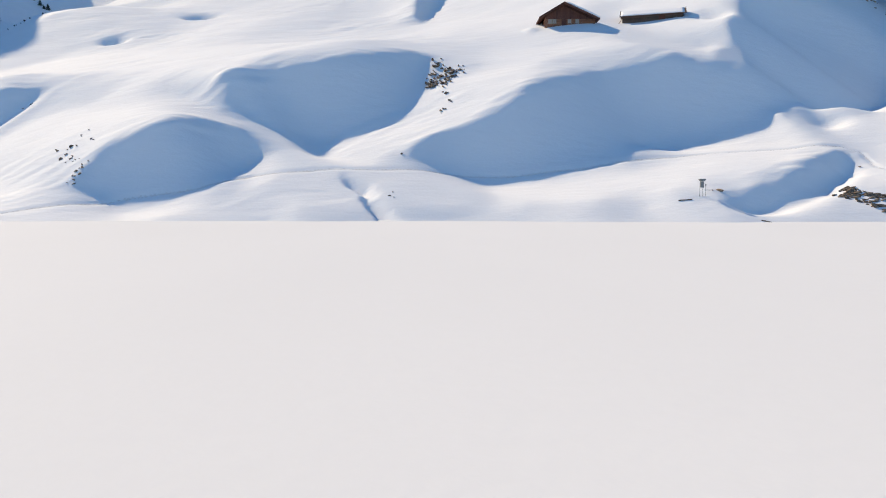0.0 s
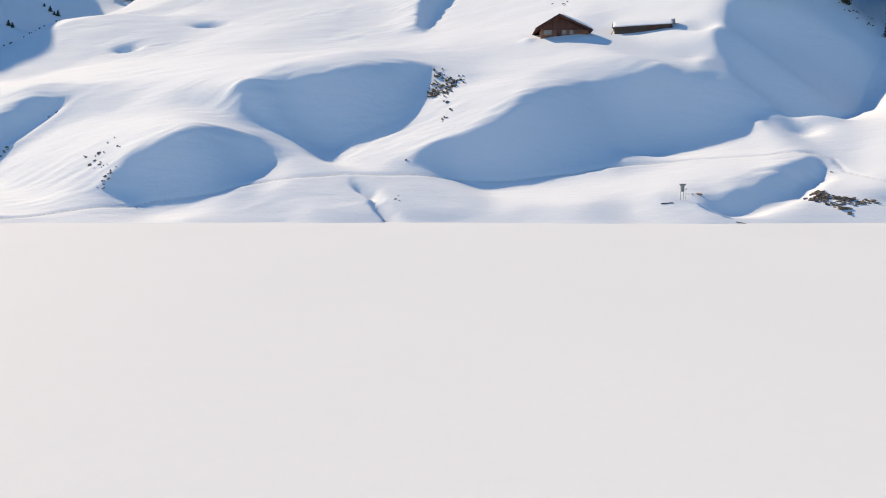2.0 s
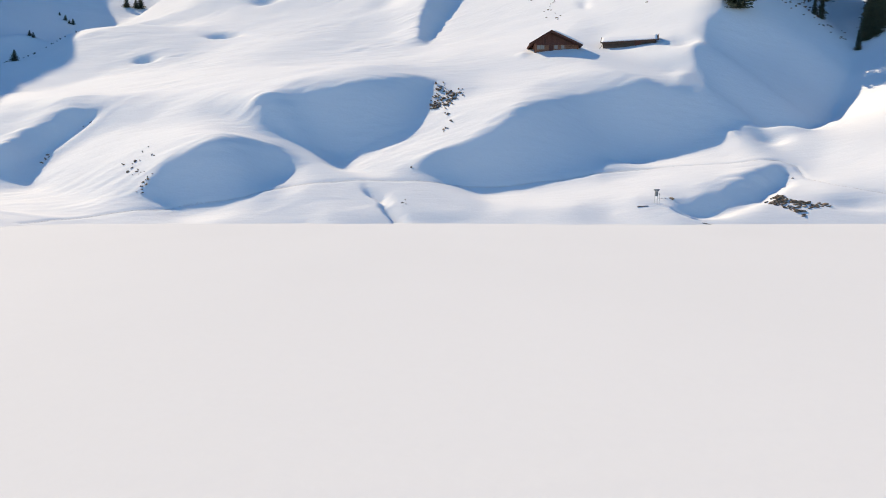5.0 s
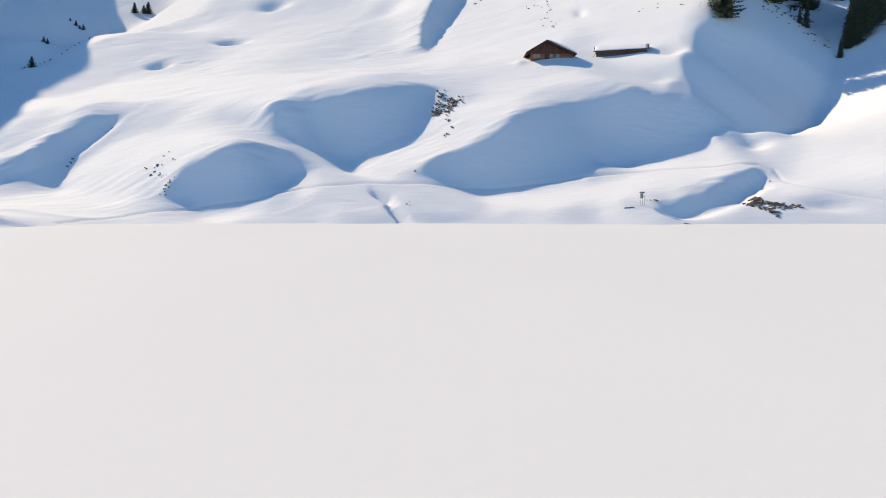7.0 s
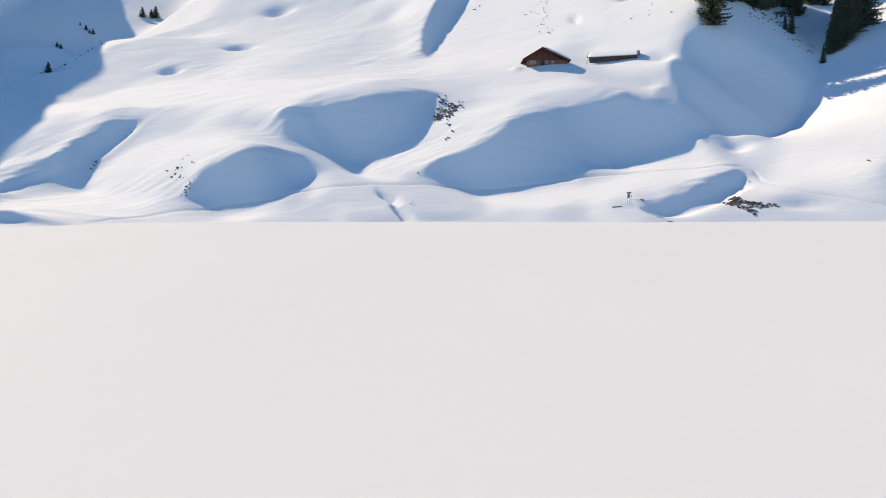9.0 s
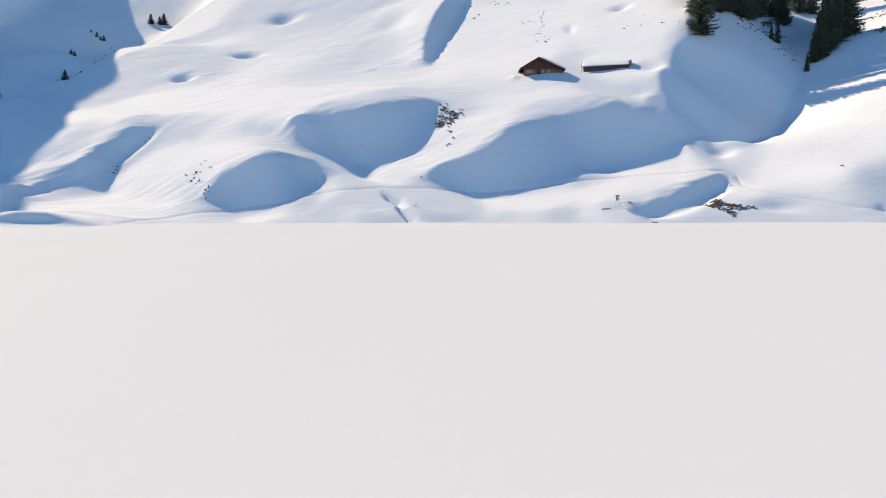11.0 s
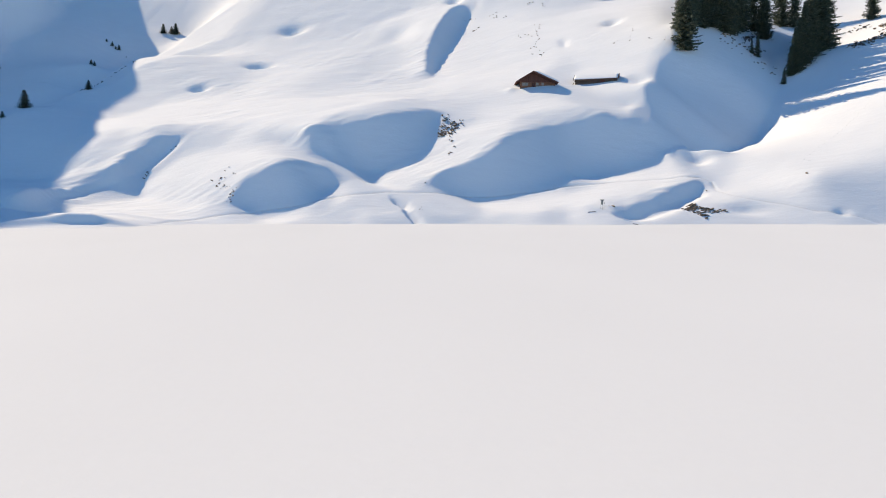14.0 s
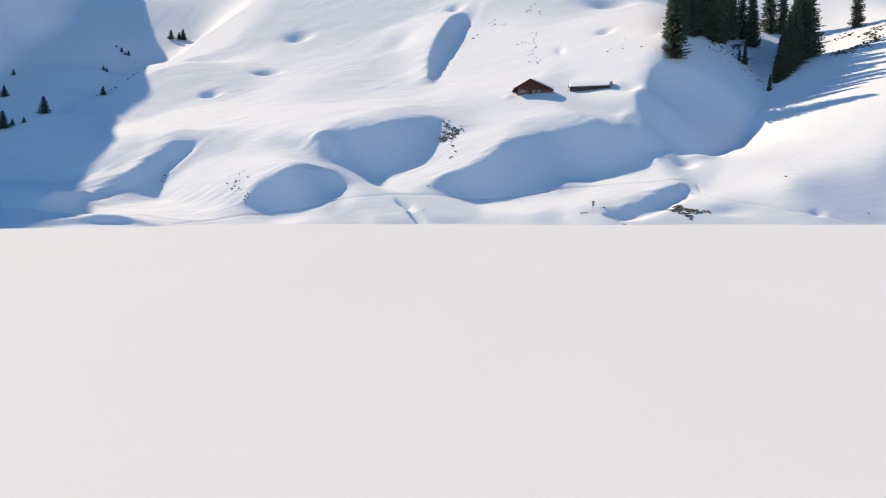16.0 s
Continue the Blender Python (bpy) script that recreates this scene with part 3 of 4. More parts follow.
def chalet():
    # x along the front from its west corner, y back into the slope, z up from the west sill
    ob = thing("chalet", 17.4, 54.0, 30.45, "old sunburnt log chalet with snow on one roof slope", "chalet")
    wide, deep, apex, ridge = 8.6, 6.4, 3.1, 4.85
    left_eave, right_eave = 2.95, 2.35
    bm = bmesh.new()
    box(bm, -0.05, 0.02, -2.2, wide + 0.05, deep, 0.55, 0.04)
    part("plinth", bm, STONE, ob, "rough stone plinth half buried in snow")
    rng = random.Random(4)
    roof_z = lambda x: ridge - (apex - x) * 0.585 if x < apex else ridge - (x - apex) * 0.455
    for name, y0, y1 in (("front_wall", 0.0, 0.22), ("back_wall", deep - 0.22, deep)):
        bm = bmesh.new()
        prism(bm, [(0.05, 0.55), (wide - 0.05, 0.55), (wide - 0.05, roof_z(wide) - 0.2), (7.9, 2.42), (0.05, 2.42)], y0 + 0.06, y1 - 0.06)
        wall = part(name, bm, LOGS, ob, "wall of stacked reddish-brown logs")
        z = 0.55
        while z < 2.5:
            h = 0.2 + rng.uniform(-0.015, 0.015)
            j = rng.uniform(-0.018, 0.018)
            top = min(z + h, 5)
            x1 = wide if roof_z(wide) > top + 0.1 else apex + (ridge - top - 0.1) / 0.455
            bm = bmesh.new()
            box(bm, -0.14, y0 + j, z + 0.008, min(wide + 0.14, x1), y1 + j, top - 0.008, 0.035)
            part("log", bm, LOGS, wall)
            z += h
    for name, y0, y1 in (("gable", -0.06, 0.16), ("back_gable", deep - 0.16, deep)):
        bm = bmesh.new()
        prism(bm, [(0.25, 2.46), (wide - 0.9, 2.46), (apex, ridge - 0.2)], y0 + 0.06, y1 - 0.03)
        gable = part(name, bm, GABLE, ob, "gable of dark vertical boards")
        x = 0.05
        while x < wide - 0.2:
            w = rng.uniform(0.2, 0.3)
            za = min(roof_z(x), roof_z(x + w)) - 0.12
            if za > 2.45:
                bm = bmesh.new()
                box(bm, x + 0.008, y0 + rng.uniform(-0.015, 0.015), 2.4 + rng.uniform(-0.05, 0.02), x + w - 0.008, y1, za)
                part("board", bm, GABLE, gable)
            x += w
    for name, x0, x1, zt in (("west_wall", 0.0, 0.22, 2.65), ("east_wall", wide - 0.22, wide, 2.15)):
        bm = bmesh.new()
        z = 0.55
        while z < zt:
            box(bm, x0, 0.23, z + 0.008, x1, deep - 0.23, min(z + 0.2, zt) - 0.008, 0.03)
            z += 0.2
        part(name, bm, LOGS, ob)
    # roof: two slopes with their boards, snow lying on the longer one
    for name, xe, slope in (("west_roof", -1.25, 0.585), ("east_roof", wide + 0.65, -0.455)):
        bm = bmesh.new()
        ze = ridge - abs(apex - xe) * abs(slope)
        prism(bm, [(apex, ridge), (xe, ze), (xe, ze + 0.14), (apex, ridge + 0.15)], -1.15, deep + 0.7)
        roof = part(name, bm, SHINGLES, ob, "dark weathered shingle roof slope")
        bm = bmesh.new()
        prism(bm, [(apex, ridge - 0.1), (xe, ze - 0.1), (xe, ze + 0.2), (apex, ridge + 0.21)], -1.23, -1.155)
        part("bargeboard", bm, GABLE, roof, "dark bargeboard along the gable")
        bm = bmesh.new()
        for k in range(9):
            y = -0.7 + k * (deep + 0.9) / 8
            prism(bm, [(apex, ridge - 0.17), (xe + (0.1 if xe < 0 else -0.1), ze - 0.13), (xe + (0.1 if xe < 0 else -0.1), ze - 0.02), (apex, ridge - 0.03)], y, y + 0.11)
        part("rafters", bm, GABLE, roof)
    bm = bmesh.new()
    roof_snow(bm, apex + 0.5, ridge + 0.15 - 0.5 * 0.455, wide + 0.72, ridge + 0.15 - (wide + 0.72 - apex) * 0.455, -1.12, deep + 0.6, 0.62, rng)
    part("roof_snow", bm, SNOW, ob, "thick snow blanket on the roof")
    for y in (-1.0, deep * 0.5):
        bm = bmesh.new()
        box(bm, apex - 0.11, y, ridge - 0.38, apex + 0.11, y + 1.1, ridge - 0.17, 0.02)
        part("purlin", bm, GABLE, ob)
    for x0, z0, x1, z1 in ((0.5, 1.66, 1.02, 2.24), (1.26, 1.66, 1.78, 2.24), (3.95, 1.72, 4.4, 2.22), (5.3, 1.72, 5.75, 2.22)):
        window(ob, x0, z0, x1, z1, -0.03)
    bm = bmesh.new()
    box(bm, 2.8, -0.09, 0.55, 3.65, 0.03, 2.35, 0.01)
    for k in range(4):
        box(bm, 2.82 + k * 0.205, -0.115, 0.6, 3.01 + k * 0.205, -0.085, 2.3)
    door = part("door", bm, GABLE, ob, "plain dark board door")
    bm = bmesh.new()
    rod(bm, (3.52, -0.15, 1.4), (3.52, -0.15, 1.55), 0.02, 0.02)
    part("handle", bm, METAL, door)
    # stacked boards lying along the front under the eave
    for k in range(4):
        bm = bmesh.new()
        box(bm, 4.1 + 0.15 * (k % 2), -0.55 + 0.03 * k, 0.5 + 0.09 * k, 7.6 - 0.2 * k, -0.2 + 0.03 * k, 0.58 + 0.09 * k, 0.01)
        part("stacked_board", bm, GREY_LOGS, ob)
    for x in (0.0, wide - 0.18):
        bm = bmesh.new()
        box(bm, x - 0.03, -0.05, 0.4, x + 0.21, 0.25, 2.7, 0.02)
        part("corner_post", bm, LOGS, ob)


chalet()


# ---- long low shed beside it ----
def shed():
    turn = math.degrees(math.atan2(-2.9, 9.9))
    ob = thing("shed", 31.6, 57.2, 32.3, "long low dark timber shed under a snow-covered roof", "shed", turn=turn)
    long, deep, eave, ridge = 10.3, 4.2, 1.75, 2.85
    rng = random.Random(9)
    for name, y0, y1 in (("front_wall", 0.0, 0.18), ("back_wall", deep - 0.18, deep)):
        bm = bmesh.new()
        box(bm, 0.05, y0 + 0.05, -1.2, long - 0.05, y1 - 0.05, eave - 0.02)
        wall = part(name, bm, GREY_LOGS, ob, "wall of dark weathered beams")
        z = -1.2
        while z < eave - 0.05:
            j = rng.uniform(-0.02, 0.02)
            bm = bmesh.new()
            box(bm, rng.uniform(-0.08, 0.02), y0 + j, z + 0.008, long + rng.uniform(-0.02, 0.08), y1 + j, min(z + 0.21, eave) - 0.008, 0.03)
            part("beam", bm, GREY_LOGS, wall)
            z += 0.21
    for name, x0, x1 in (("west_gable", 0.0, 0.16), ("east_gable", long - 0.16, long)):
        bm = bmesh.new()
        y = 0.19
        while y < deep - 0.25:
            w = rng.uniform(0.2, 0.28)
            top = eave + (ridge - eave) * (1 - abs(y + w / 2 - deep / 2) / (deep / 2)) - 0.1
            box(bm, x0, y + 0.006, -1.2, x1, y + w - 0.006, top)
            y += w
        part(name, bm, GREY_LOGS, ob)
    for name, s in (("front_roof", -1), ("back_roof", 1)):
        bm = bmesh.new()
        mid, run = deep / 2, deep / 2 + 0.55
        drop = run * (ridge - eave) / (deep / 2)
        prism(bm, [(mid, ridge), (mid + s * run, ridge - drop), (mid + s * run, ridge - drop + 0.12), (mid, ridge + 0.13)], -0.45, long + 0.45)
        bmesh.ops.rotate(bm, verts=bm.verts, cent=(0, 0, 0), matrix=Matrix.Rotation(radians(90), 3, "Z"))
        bmesh.ops.scale(bm, verts=bm.verts, vec=(-1, 1, 1))
        bmesh.ops.recalc_face_normals(bm, faces=bm.faces)
        roof = part(name, bm, SHINGLES, ob, "shingle roof slope, dark at its eave")
        bm = bmesh.new()
        roof_snow(bm, mid, ridge + 0.13, mid + s * (run - 0.12), ridge - drop + 0.17, -0.35, long + 0.2, 0.2, rng)
        bmesh.ops.rotate(bm, verts=bm.verts, cent=(0, 0, 0), matrix=Matrix.Rotation(radians(90), 3, "Z"))
        bmesh.ops.scale(bm, verts=bm.verts, vec=(-1, 1, 1))
        bmesh.ops.recalc_face_normals(bm, faces=bm.faces)
        part("roof_snow", bm, SNOW, roof, "thick even snow on the shed roof")
        for x in (-0.5, long + 0.42):
            bm = bmesh.new()
            prism(bm, [(mid, ridge - 0.06), (mid + s * (run + 0.04), ridge - drop - 0.06), (mid + s * (run + 0.04), ridge - drop + 0.2), (mid + s * -0.12, ridge + 0.3)], x, x + 0.09)
            bmesh.ops.rotate(bm, verts=bm.verts, cent=(0, 0, 0), matrix=Matrix.Rotation(radians(90), 3, "Z"))
            bmesh.ops.scale(bm, verts=bm.verts, vec=(-1, 1, 1))
            bmesh.ops.recalc_face_normals(bm, faces=bm.faces)
            part("bargeboard", bm, GREY_LOGS, roof)
    bm = bmesh.new()
    box(bm, 6.2, -0.05, -0.6, 7.3, 0.02, 1.45, 0.01)
    part("door", bm, GABLE, ob, "dark plank door")


shed()


# ---- rocks ----
def rock_mesh(seed, sx, sy, sz):
    """One broken, angular stone."""
    rng = random.Random(seed)
    bm = bmesh.new()
    bmesh.ops.create_icosphere(bm, subdivisions=2, radius=1.0)
    cuts = [(Vector((rng.gauss(0, 1), rng.gauss(0, 1), rng.gauss(0, 1))).normalized(), rng.uniform(0.45, 0.8)) for _ in range(9)]
    for v in bm.verts:
        for n, d in cuts:
            over = v.co.dot(n) - d
            if over > 0:
                v.co -= n * over
        v.co += v.co.normalized() * 0.07 * noise.noise(v.co * 2.2 + Vector((seed, 0, 0)))
    bmesh.ops.scale(bm, verts=bm.verts, vec=(sx, sy, sz))
    me = bpy.data.meshes.new("slab")
    bm.to_mesh(me)
    bm.free()
    me.materials.append(ROCK)
    return me


ROCKS = [rock_mesh(s, 1.0, 0.75, 0.5) for s in range(8)]


def stone(name, parent, x, y, size, rng, tilt=25, flat=1.0, sunk=0.25, lie=None):
    ob = new(name, ROCKS[rng.randrange(len(ROCKS))])
    z = ground_at(x, y) + size * (0.36 - sunk) * 0.5
    turn = Euler((radians(rng.uniform(-tilt, tilt) + 25), radians(rng.uniform(-tilt, tilt)), rng.uniform(0, 6.3) if lie is None else lie + rng.gauss(0, 0.3)))
    ob.matrix_world = Matrix.LocRotScale((x, y, z), turn, (size, size * rng.uniform(0.7, 1.1) * (1 if lie is None else 0.6), size * flat * rng.uniform(0.6, 1.1)))
    if parent is not None:
        local = parent.matrix_world.inverted() @ ob.matrix_world
        ob.parent = parent
        ob.matrix_parent_inverse = Matrix.Identity(4)
        ob.matrix_basis = local
    return ob


def outcrop(label, seed, spots, sizes, per=3, spread=0.8, flat=1.0, lie=None):
    """A group of slabs breaking through the snow round the given spots."""
    rng = random.Random(seed)
    cx, cy = sum(s[0] for s in spots) / len(spots), sum(s[1] for s in spots) / len(spots)
    ob = thing("rock_outcrop", cx, cy, ground_at(cx, cy), label, "rock")
    bpy.context.view_layer.update()
    for x, y in spots:
        for k in range(per):
            u, v = (0, 0) if k == 0 else (rng.gauss(0, spread), rng.gauss(0, spread * 1.3))
            stone("slab", ob, x + u, y + v, rng.uniform(*sizes) * (1 if k == 0 else 0.7), rng, 20, flat, 0.25, lie)
    return ob


outcrop("brown rock slabs breaking through snow on a buttress", 1,
        ((-0.9, 37.6), (-1.3, 36.4), (0.3, 35.2), (1.2, 34.8), (-1.9, 34.2), (-0.8, 33.3), (0.9, 33.0), (-2.0, 32.0), (-1.1, 31.5), (0.1, 30.9), (-2.1, 30.9), (-1.6, 33.0), (-2.3, 31.4), (0.8, 34.2), (0.0, 32.2)), (0.45, 1.1), 7, 0.55, 0.5, 1.3)
outcrop("few small brown stones below a rocky buttress", 2, ((-0.5, 22.6), (-0.2, 22.9), (0.6, 24.6), (0.2, 26.9), (-0.3, 27.8), (2.0, 36.3), (2.7, 33.8), (1.6, 34.2), (2.4, 35.0)), (0.28, 0.5), 2, 0.4, 1.0, 1.2)
outcrop("dark stones scattered on a snowy spur", 3,
        ((-44.5, 15.5), (-41.7, 12.9), (-44.6, 13.3), (-44.5, 11.8), (-43.2, 10.5), (-42.4, 10.0), (-40.8, 8.5), (-40.5, 8.0), (-41.1, 7.7), (-40.9, 7.0), (-40.8, 6.6), (-44.8, 11.3), (-46.3, 13.2)), (0.18, 0.42), 3, 0.36)
outcrop("brown rock slabs at the foot of a snow bank", 4, ((42.5, 4.7), (43.0, 4.9), (43.6, 5.2), (44.0, 5.6), (43.3, 4.6), (44.2, 4.8), (43.7, 5.9)), (0.4, 0.7), 11, 0.4, 0.8, 0.2)
outcrop("long flat brown rock slab in the snow", 23, ((44.8, 4.3), (45.4, 4.25), (46.0, 4.2), (46.6, 4.0), (45.2, 4.5)), (0.55, 0.8), 4, 0.28, 0.6, 0.05)
outcrop("low dark rocks near the lake shore", 5, ((43.4, 2.9), (44.3, 2.8), (45.2, 3.0), (46.0, 3.2), (47.0, 3.5), (47.7, 3.5), (48.8, 3.8), (45.1, 2.0), (44.4, 2.2)), (0.42, 0.7), 5, 0.38, 0.7, 0.1)
outcrop("small stones in a gully of the upper slope", 6,
        ((26.5, 86.0), (26.7, 89.5), (27.3, 97.8), (27.6, 102), (27.8, 105.7), (29.5, 111.4), (24.2, 106.5), (22.5, 104.8), (25.5, 93.5)), (0.2, 0.5), 3, 1.0)
outcrop("scattered stones high on the open slope", 7, ((32.8, 130.1), (30.6, 138.2), (28.1, 134.4), (19.8, 128.9), (14.3, 134.3), (8.3, 124.8), (7.5, 137.6), (16.5, 131.5)), (0.3, 0.7), 3, 1.2)
outcrop("dark stones along a snowy slope edge", 8, ((52.5, 82.4), (46.2, 78.5), (50.3, 77.0), (58.0, 70.5), (55.0, 74.0)), (0.2, 0.4), 2, 0.8)
outcrop("brown earth and rocks on a steep sunny slope", 9,
        ((111.9, 75.2), (112.9, 74.2), (114.2, 73.8), (116.0, 74.6), (117.9, 74.5), (119.6, 72.0), (121.2, 81.8), (123.4, 75.8), (126.0, 80.0), (129.0, 85.0), (133.0, 92.0), (136.0, 99.0)), (0.5, 1.3), 14, 1.3, 0.6, 0.6)
outcrop("dark rocks below a sunny ridge crest", 21, ((133.7, 114.0), (136.7, 112.5), (138.1, 106.2), (140.5, 103.0), (137.8, 101.0), (142.0, 106.0), (144.7, 108.0)), (0.5, 1.3), 11, 1.4, 0.6, 0.6)
outcrop("dark rocks along the rim of a snow bowl", 22, ((-64.1, 25.0), (-64.0, 24.2), (-64.1, 23.4), (-60.7, 32.1)), (0.2, 0.42), 3, 0.3, 0.8)
outcrop("few dark stones on a shaded valley slope", 24, ((87.0, 76.3), (88.6, 73.2), (89.4, 72.8), (86.0, 73.0), (84.2, 74.6), (90.8, 76.0), (81.5, 76.2)), (0.25, 0.5), 2, 0.7)
outcrop("dark rocks and scrub under the spruces", 10, ((78.7, 83.0), (81.2, 82.8), (77.6, 79.0), (88.5, 90.2), (89.3, 84.5), (84.0, 81.0), (91.0, 88.0), (93.6, 94.0), (86.5, 79.5)), (0.4, 1.0), 6, 1.2)


def lone_stone(x, y, size, label, seed, flat=1.0):
    rng = random.Random(seed)
    return tagged(stone("stone", None, x, y, size, rng, 12, flat), label, "stone")


lone_stone(-5.0, 12.9, 0.3, "lone dark stone in the snow", 11)
lone_stone(28.9, 3.3, 0.55, "flat dark boulder with snow round it", 12, 0.6)
lone_stone(28.1, 3.2, 0.16, "small dark stone in the snow", 13)
lone_stone(-5.7, 4.0, 0.2, "small dark stone in the snow", 14)
lone_stone(-5.2, 3.7, 0.13, "small dark stone in the snow", 15)
lone_stone(-5.4, 4.7, 0.16, "small dark stone in the snow", 16)
lone_stone(49.1, 13.0, 0.24, "lone brown stone on the bank", 17)
lone_stone(67.6, 12.0, 0.42, "lone brown stone on the bank", 18)
lone_stone(78.4, 1.7, 0.26, "lone brown stone on the bank", 19)


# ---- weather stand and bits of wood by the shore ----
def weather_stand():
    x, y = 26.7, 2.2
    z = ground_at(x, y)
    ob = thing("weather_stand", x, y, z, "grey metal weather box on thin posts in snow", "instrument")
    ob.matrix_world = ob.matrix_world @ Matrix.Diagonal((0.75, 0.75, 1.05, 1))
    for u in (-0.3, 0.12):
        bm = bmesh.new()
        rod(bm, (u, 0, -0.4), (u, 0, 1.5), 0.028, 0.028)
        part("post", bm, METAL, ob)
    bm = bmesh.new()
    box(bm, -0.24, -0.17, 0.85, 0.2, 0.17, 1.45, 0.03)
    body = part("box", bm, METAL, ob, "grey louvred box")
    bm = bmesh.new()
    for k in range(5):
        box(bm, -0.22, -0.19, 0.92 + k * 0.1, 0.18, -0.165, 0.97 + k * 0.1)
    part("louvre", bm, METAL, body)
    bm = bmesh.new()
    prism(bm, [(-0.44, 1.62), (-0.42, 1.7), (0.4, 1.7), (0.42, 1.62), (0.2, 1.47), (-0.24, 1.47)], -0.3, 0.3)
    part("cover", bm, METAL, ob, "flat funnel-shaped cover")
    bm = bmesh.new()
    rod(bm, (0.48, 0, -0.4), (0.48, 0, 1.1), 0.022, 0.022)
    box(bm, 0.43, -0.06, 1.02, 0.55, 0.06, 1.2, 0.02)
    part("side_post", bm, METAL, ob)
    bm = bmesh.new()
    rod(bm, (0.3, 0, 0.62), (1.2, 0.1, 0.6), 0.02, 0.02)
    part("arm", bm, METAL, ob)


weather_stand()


def fallen_pole(x0, y0, x1, y1, r, label):
    bm = bmesh.new()
    x, y = (x0 + x1) / 2, (y0 + y1) / 2
    z = ground_at(x, y)
    a, b = Vector((x0 - x, y0 - y, ground_at(x0, y0) - z + r * 0.6)), Vector((x1 - x, y1 - y, ground_at(x1, y1) - z + r * 0.6))
    for k in range(4):
        rod(bm, a.lerp(b, k / 4) + Vector((0, 0, 0.02 * (k % 2))), a.lerp(b, (k + 1) / 4) + Vector((0, 0, 0.02 * ((k + 1) % 2))), r * (1 - 0.1 * k), r * (0.9 - 0.1 * k), 7)
    me = bpy.data.meshes.new("fallen_pole")
    bm.to_mesh(me)
    bm.free()
    me.materials.append(GREY_LOGS)
    ob = new("fallen_pole", me)
    ob.location = (x, y, z)
    return tagged(ob, label, "pole")


fallen_pole(24.1, 1.5, 25.5, 1.6, 0.07, "dark weathered pole lying in the snow")
fallen_pole(31.2, -1.6, 33.4, -2.0, 0.05, "thin pole lying on the lake shore")
fallen_pole(-45.6, -4.6, -44.2, -5.0, 0.04, "thin branch lying on the lake snow")


# ---- trees ----
def spruce(seed, tall, wide, bare=0.06, thin=1.0):
    """A spruce: tapered trunk and whorls of drooping boughs hung with sprays of needles."""
    rng = random.Random(seed)
    ob = new("spruce_tree")
    ob.empty_display_size = 0.3
    bm = bmesh.new()
    pts = [(Vector((0.05 * tall / 18 * noise.noise((seed, k * 0.7, 0)), 0.05 * noise.noise((k * 0.7, seed, 0)), tall * (k / 10) - 0.8)), 0.022 * tall * (1 - k / 10) ** 0.9 / 2 + 0.02) for k in range(11)]
    for (a, ra), (b, rb) in zip(pts, pts[1:]):
        rod(bm, a, b, ra, rb, 8)
    part("trunk", bm, BARK, ob, "rough grey-brown trunk")
    verts, faces = [], []

    def spray(p, way, size, droop):
        side = way.cross(Vector((0, 0, 1)))
        side = side.normalized() if side.length > 1e-3 else Vector((1, 0, 0))
        tip = p + way * size + Vector((0, 0, -droop * size))
        w = side * size * rng.uniform(0.22, 0.34) + Vector((0, 0, rng.uniform(-0.12, 0.12) * size))
        mid = p.lerp(tip, 0.45)
        hang = Vector((0, 0, -rng.uniform(0.12, 0.3) * size))
        i = len(verts)
        verts.extend([p, mid + w + hang, tip, mid - w + hang, mid])
        faces.extend([(i, i + 1, i + 4), (i + 1, i + 2, i + 4), (i + 2, i + 3, i + 4), (i + 3, i, i + 4)])

    z = tall * bare
    while z < tall * 0.985:
        u = (z / tall - bare) / (1 - bare)
        reach = wide * (1 - u) ** 0.8 * (0.55 + 0.45 * min(1, u * 6 + 0.4))
        n = 5 + int(6 * (1 - u))
        start = rng.uniform(0, 6.3)
        for k in range(n):
            if rng.random() < 0.1 * thin:
                continue
            a = start + k * 6.283 / n + rng.uniform(-0.3, 0.3)
            r = reach * rng.choice((0.6, 0.85, 1.0, 1.0, 1.22)) * rng.uniform(0.9, 1.08)
            out = Vector((math.cos(a), math.sin(a), 0))
            steps = max(2, int(r / (0.42 if tall > 8 else 0.24)))
            for s in range(steps):
                f = (s + rng.uniform(0.3, 0.9)) / steps
                p = out * (r * f) + Vector((0, 0, z - r * (0.32 * f - 0.12 * f * f) + 0.1 * f * f * r))
                size = (0.46 + 0.36 * (1 - f)) * (0.55 + 0.14 * min(wide, 4.0)) * min(1.0, 0.25 + tall / 16)
                for side in (-1, 0, 1):
                    b = a + side * rng.uniform(0.5, 1.1)
                    spray(p, Vector((math.cos(b), math.sin(b), rng.uniform(-0.15, 0.12))), size * rng.uniform(0.75, 1.3), rng.uniform(0.15, 0.5))
        z += max(0.16 if tall > 8 else 0.1, 0.028 * tall * rng.uniform(0.65, 1.05) * (1 - 0.45 * u))
    for k in range(5):
        spray(Vector((0, 0, tall * (0.955 + 0.01 * k))), Vector((rng.uniform(-0.3, 0.3), rng.uniform(-0.3, 0.3), 1)), tall * 0.02, 0)
    me = bpy.data.meshes.new("crown")
    me.from_pydata([tuple(v) for v in verts], [], faces)
    me.materials.append(NEEDLES)
    crown = tagged(new("crown", me), "dense dark green needles")
    crown.parent = ob
    return ob


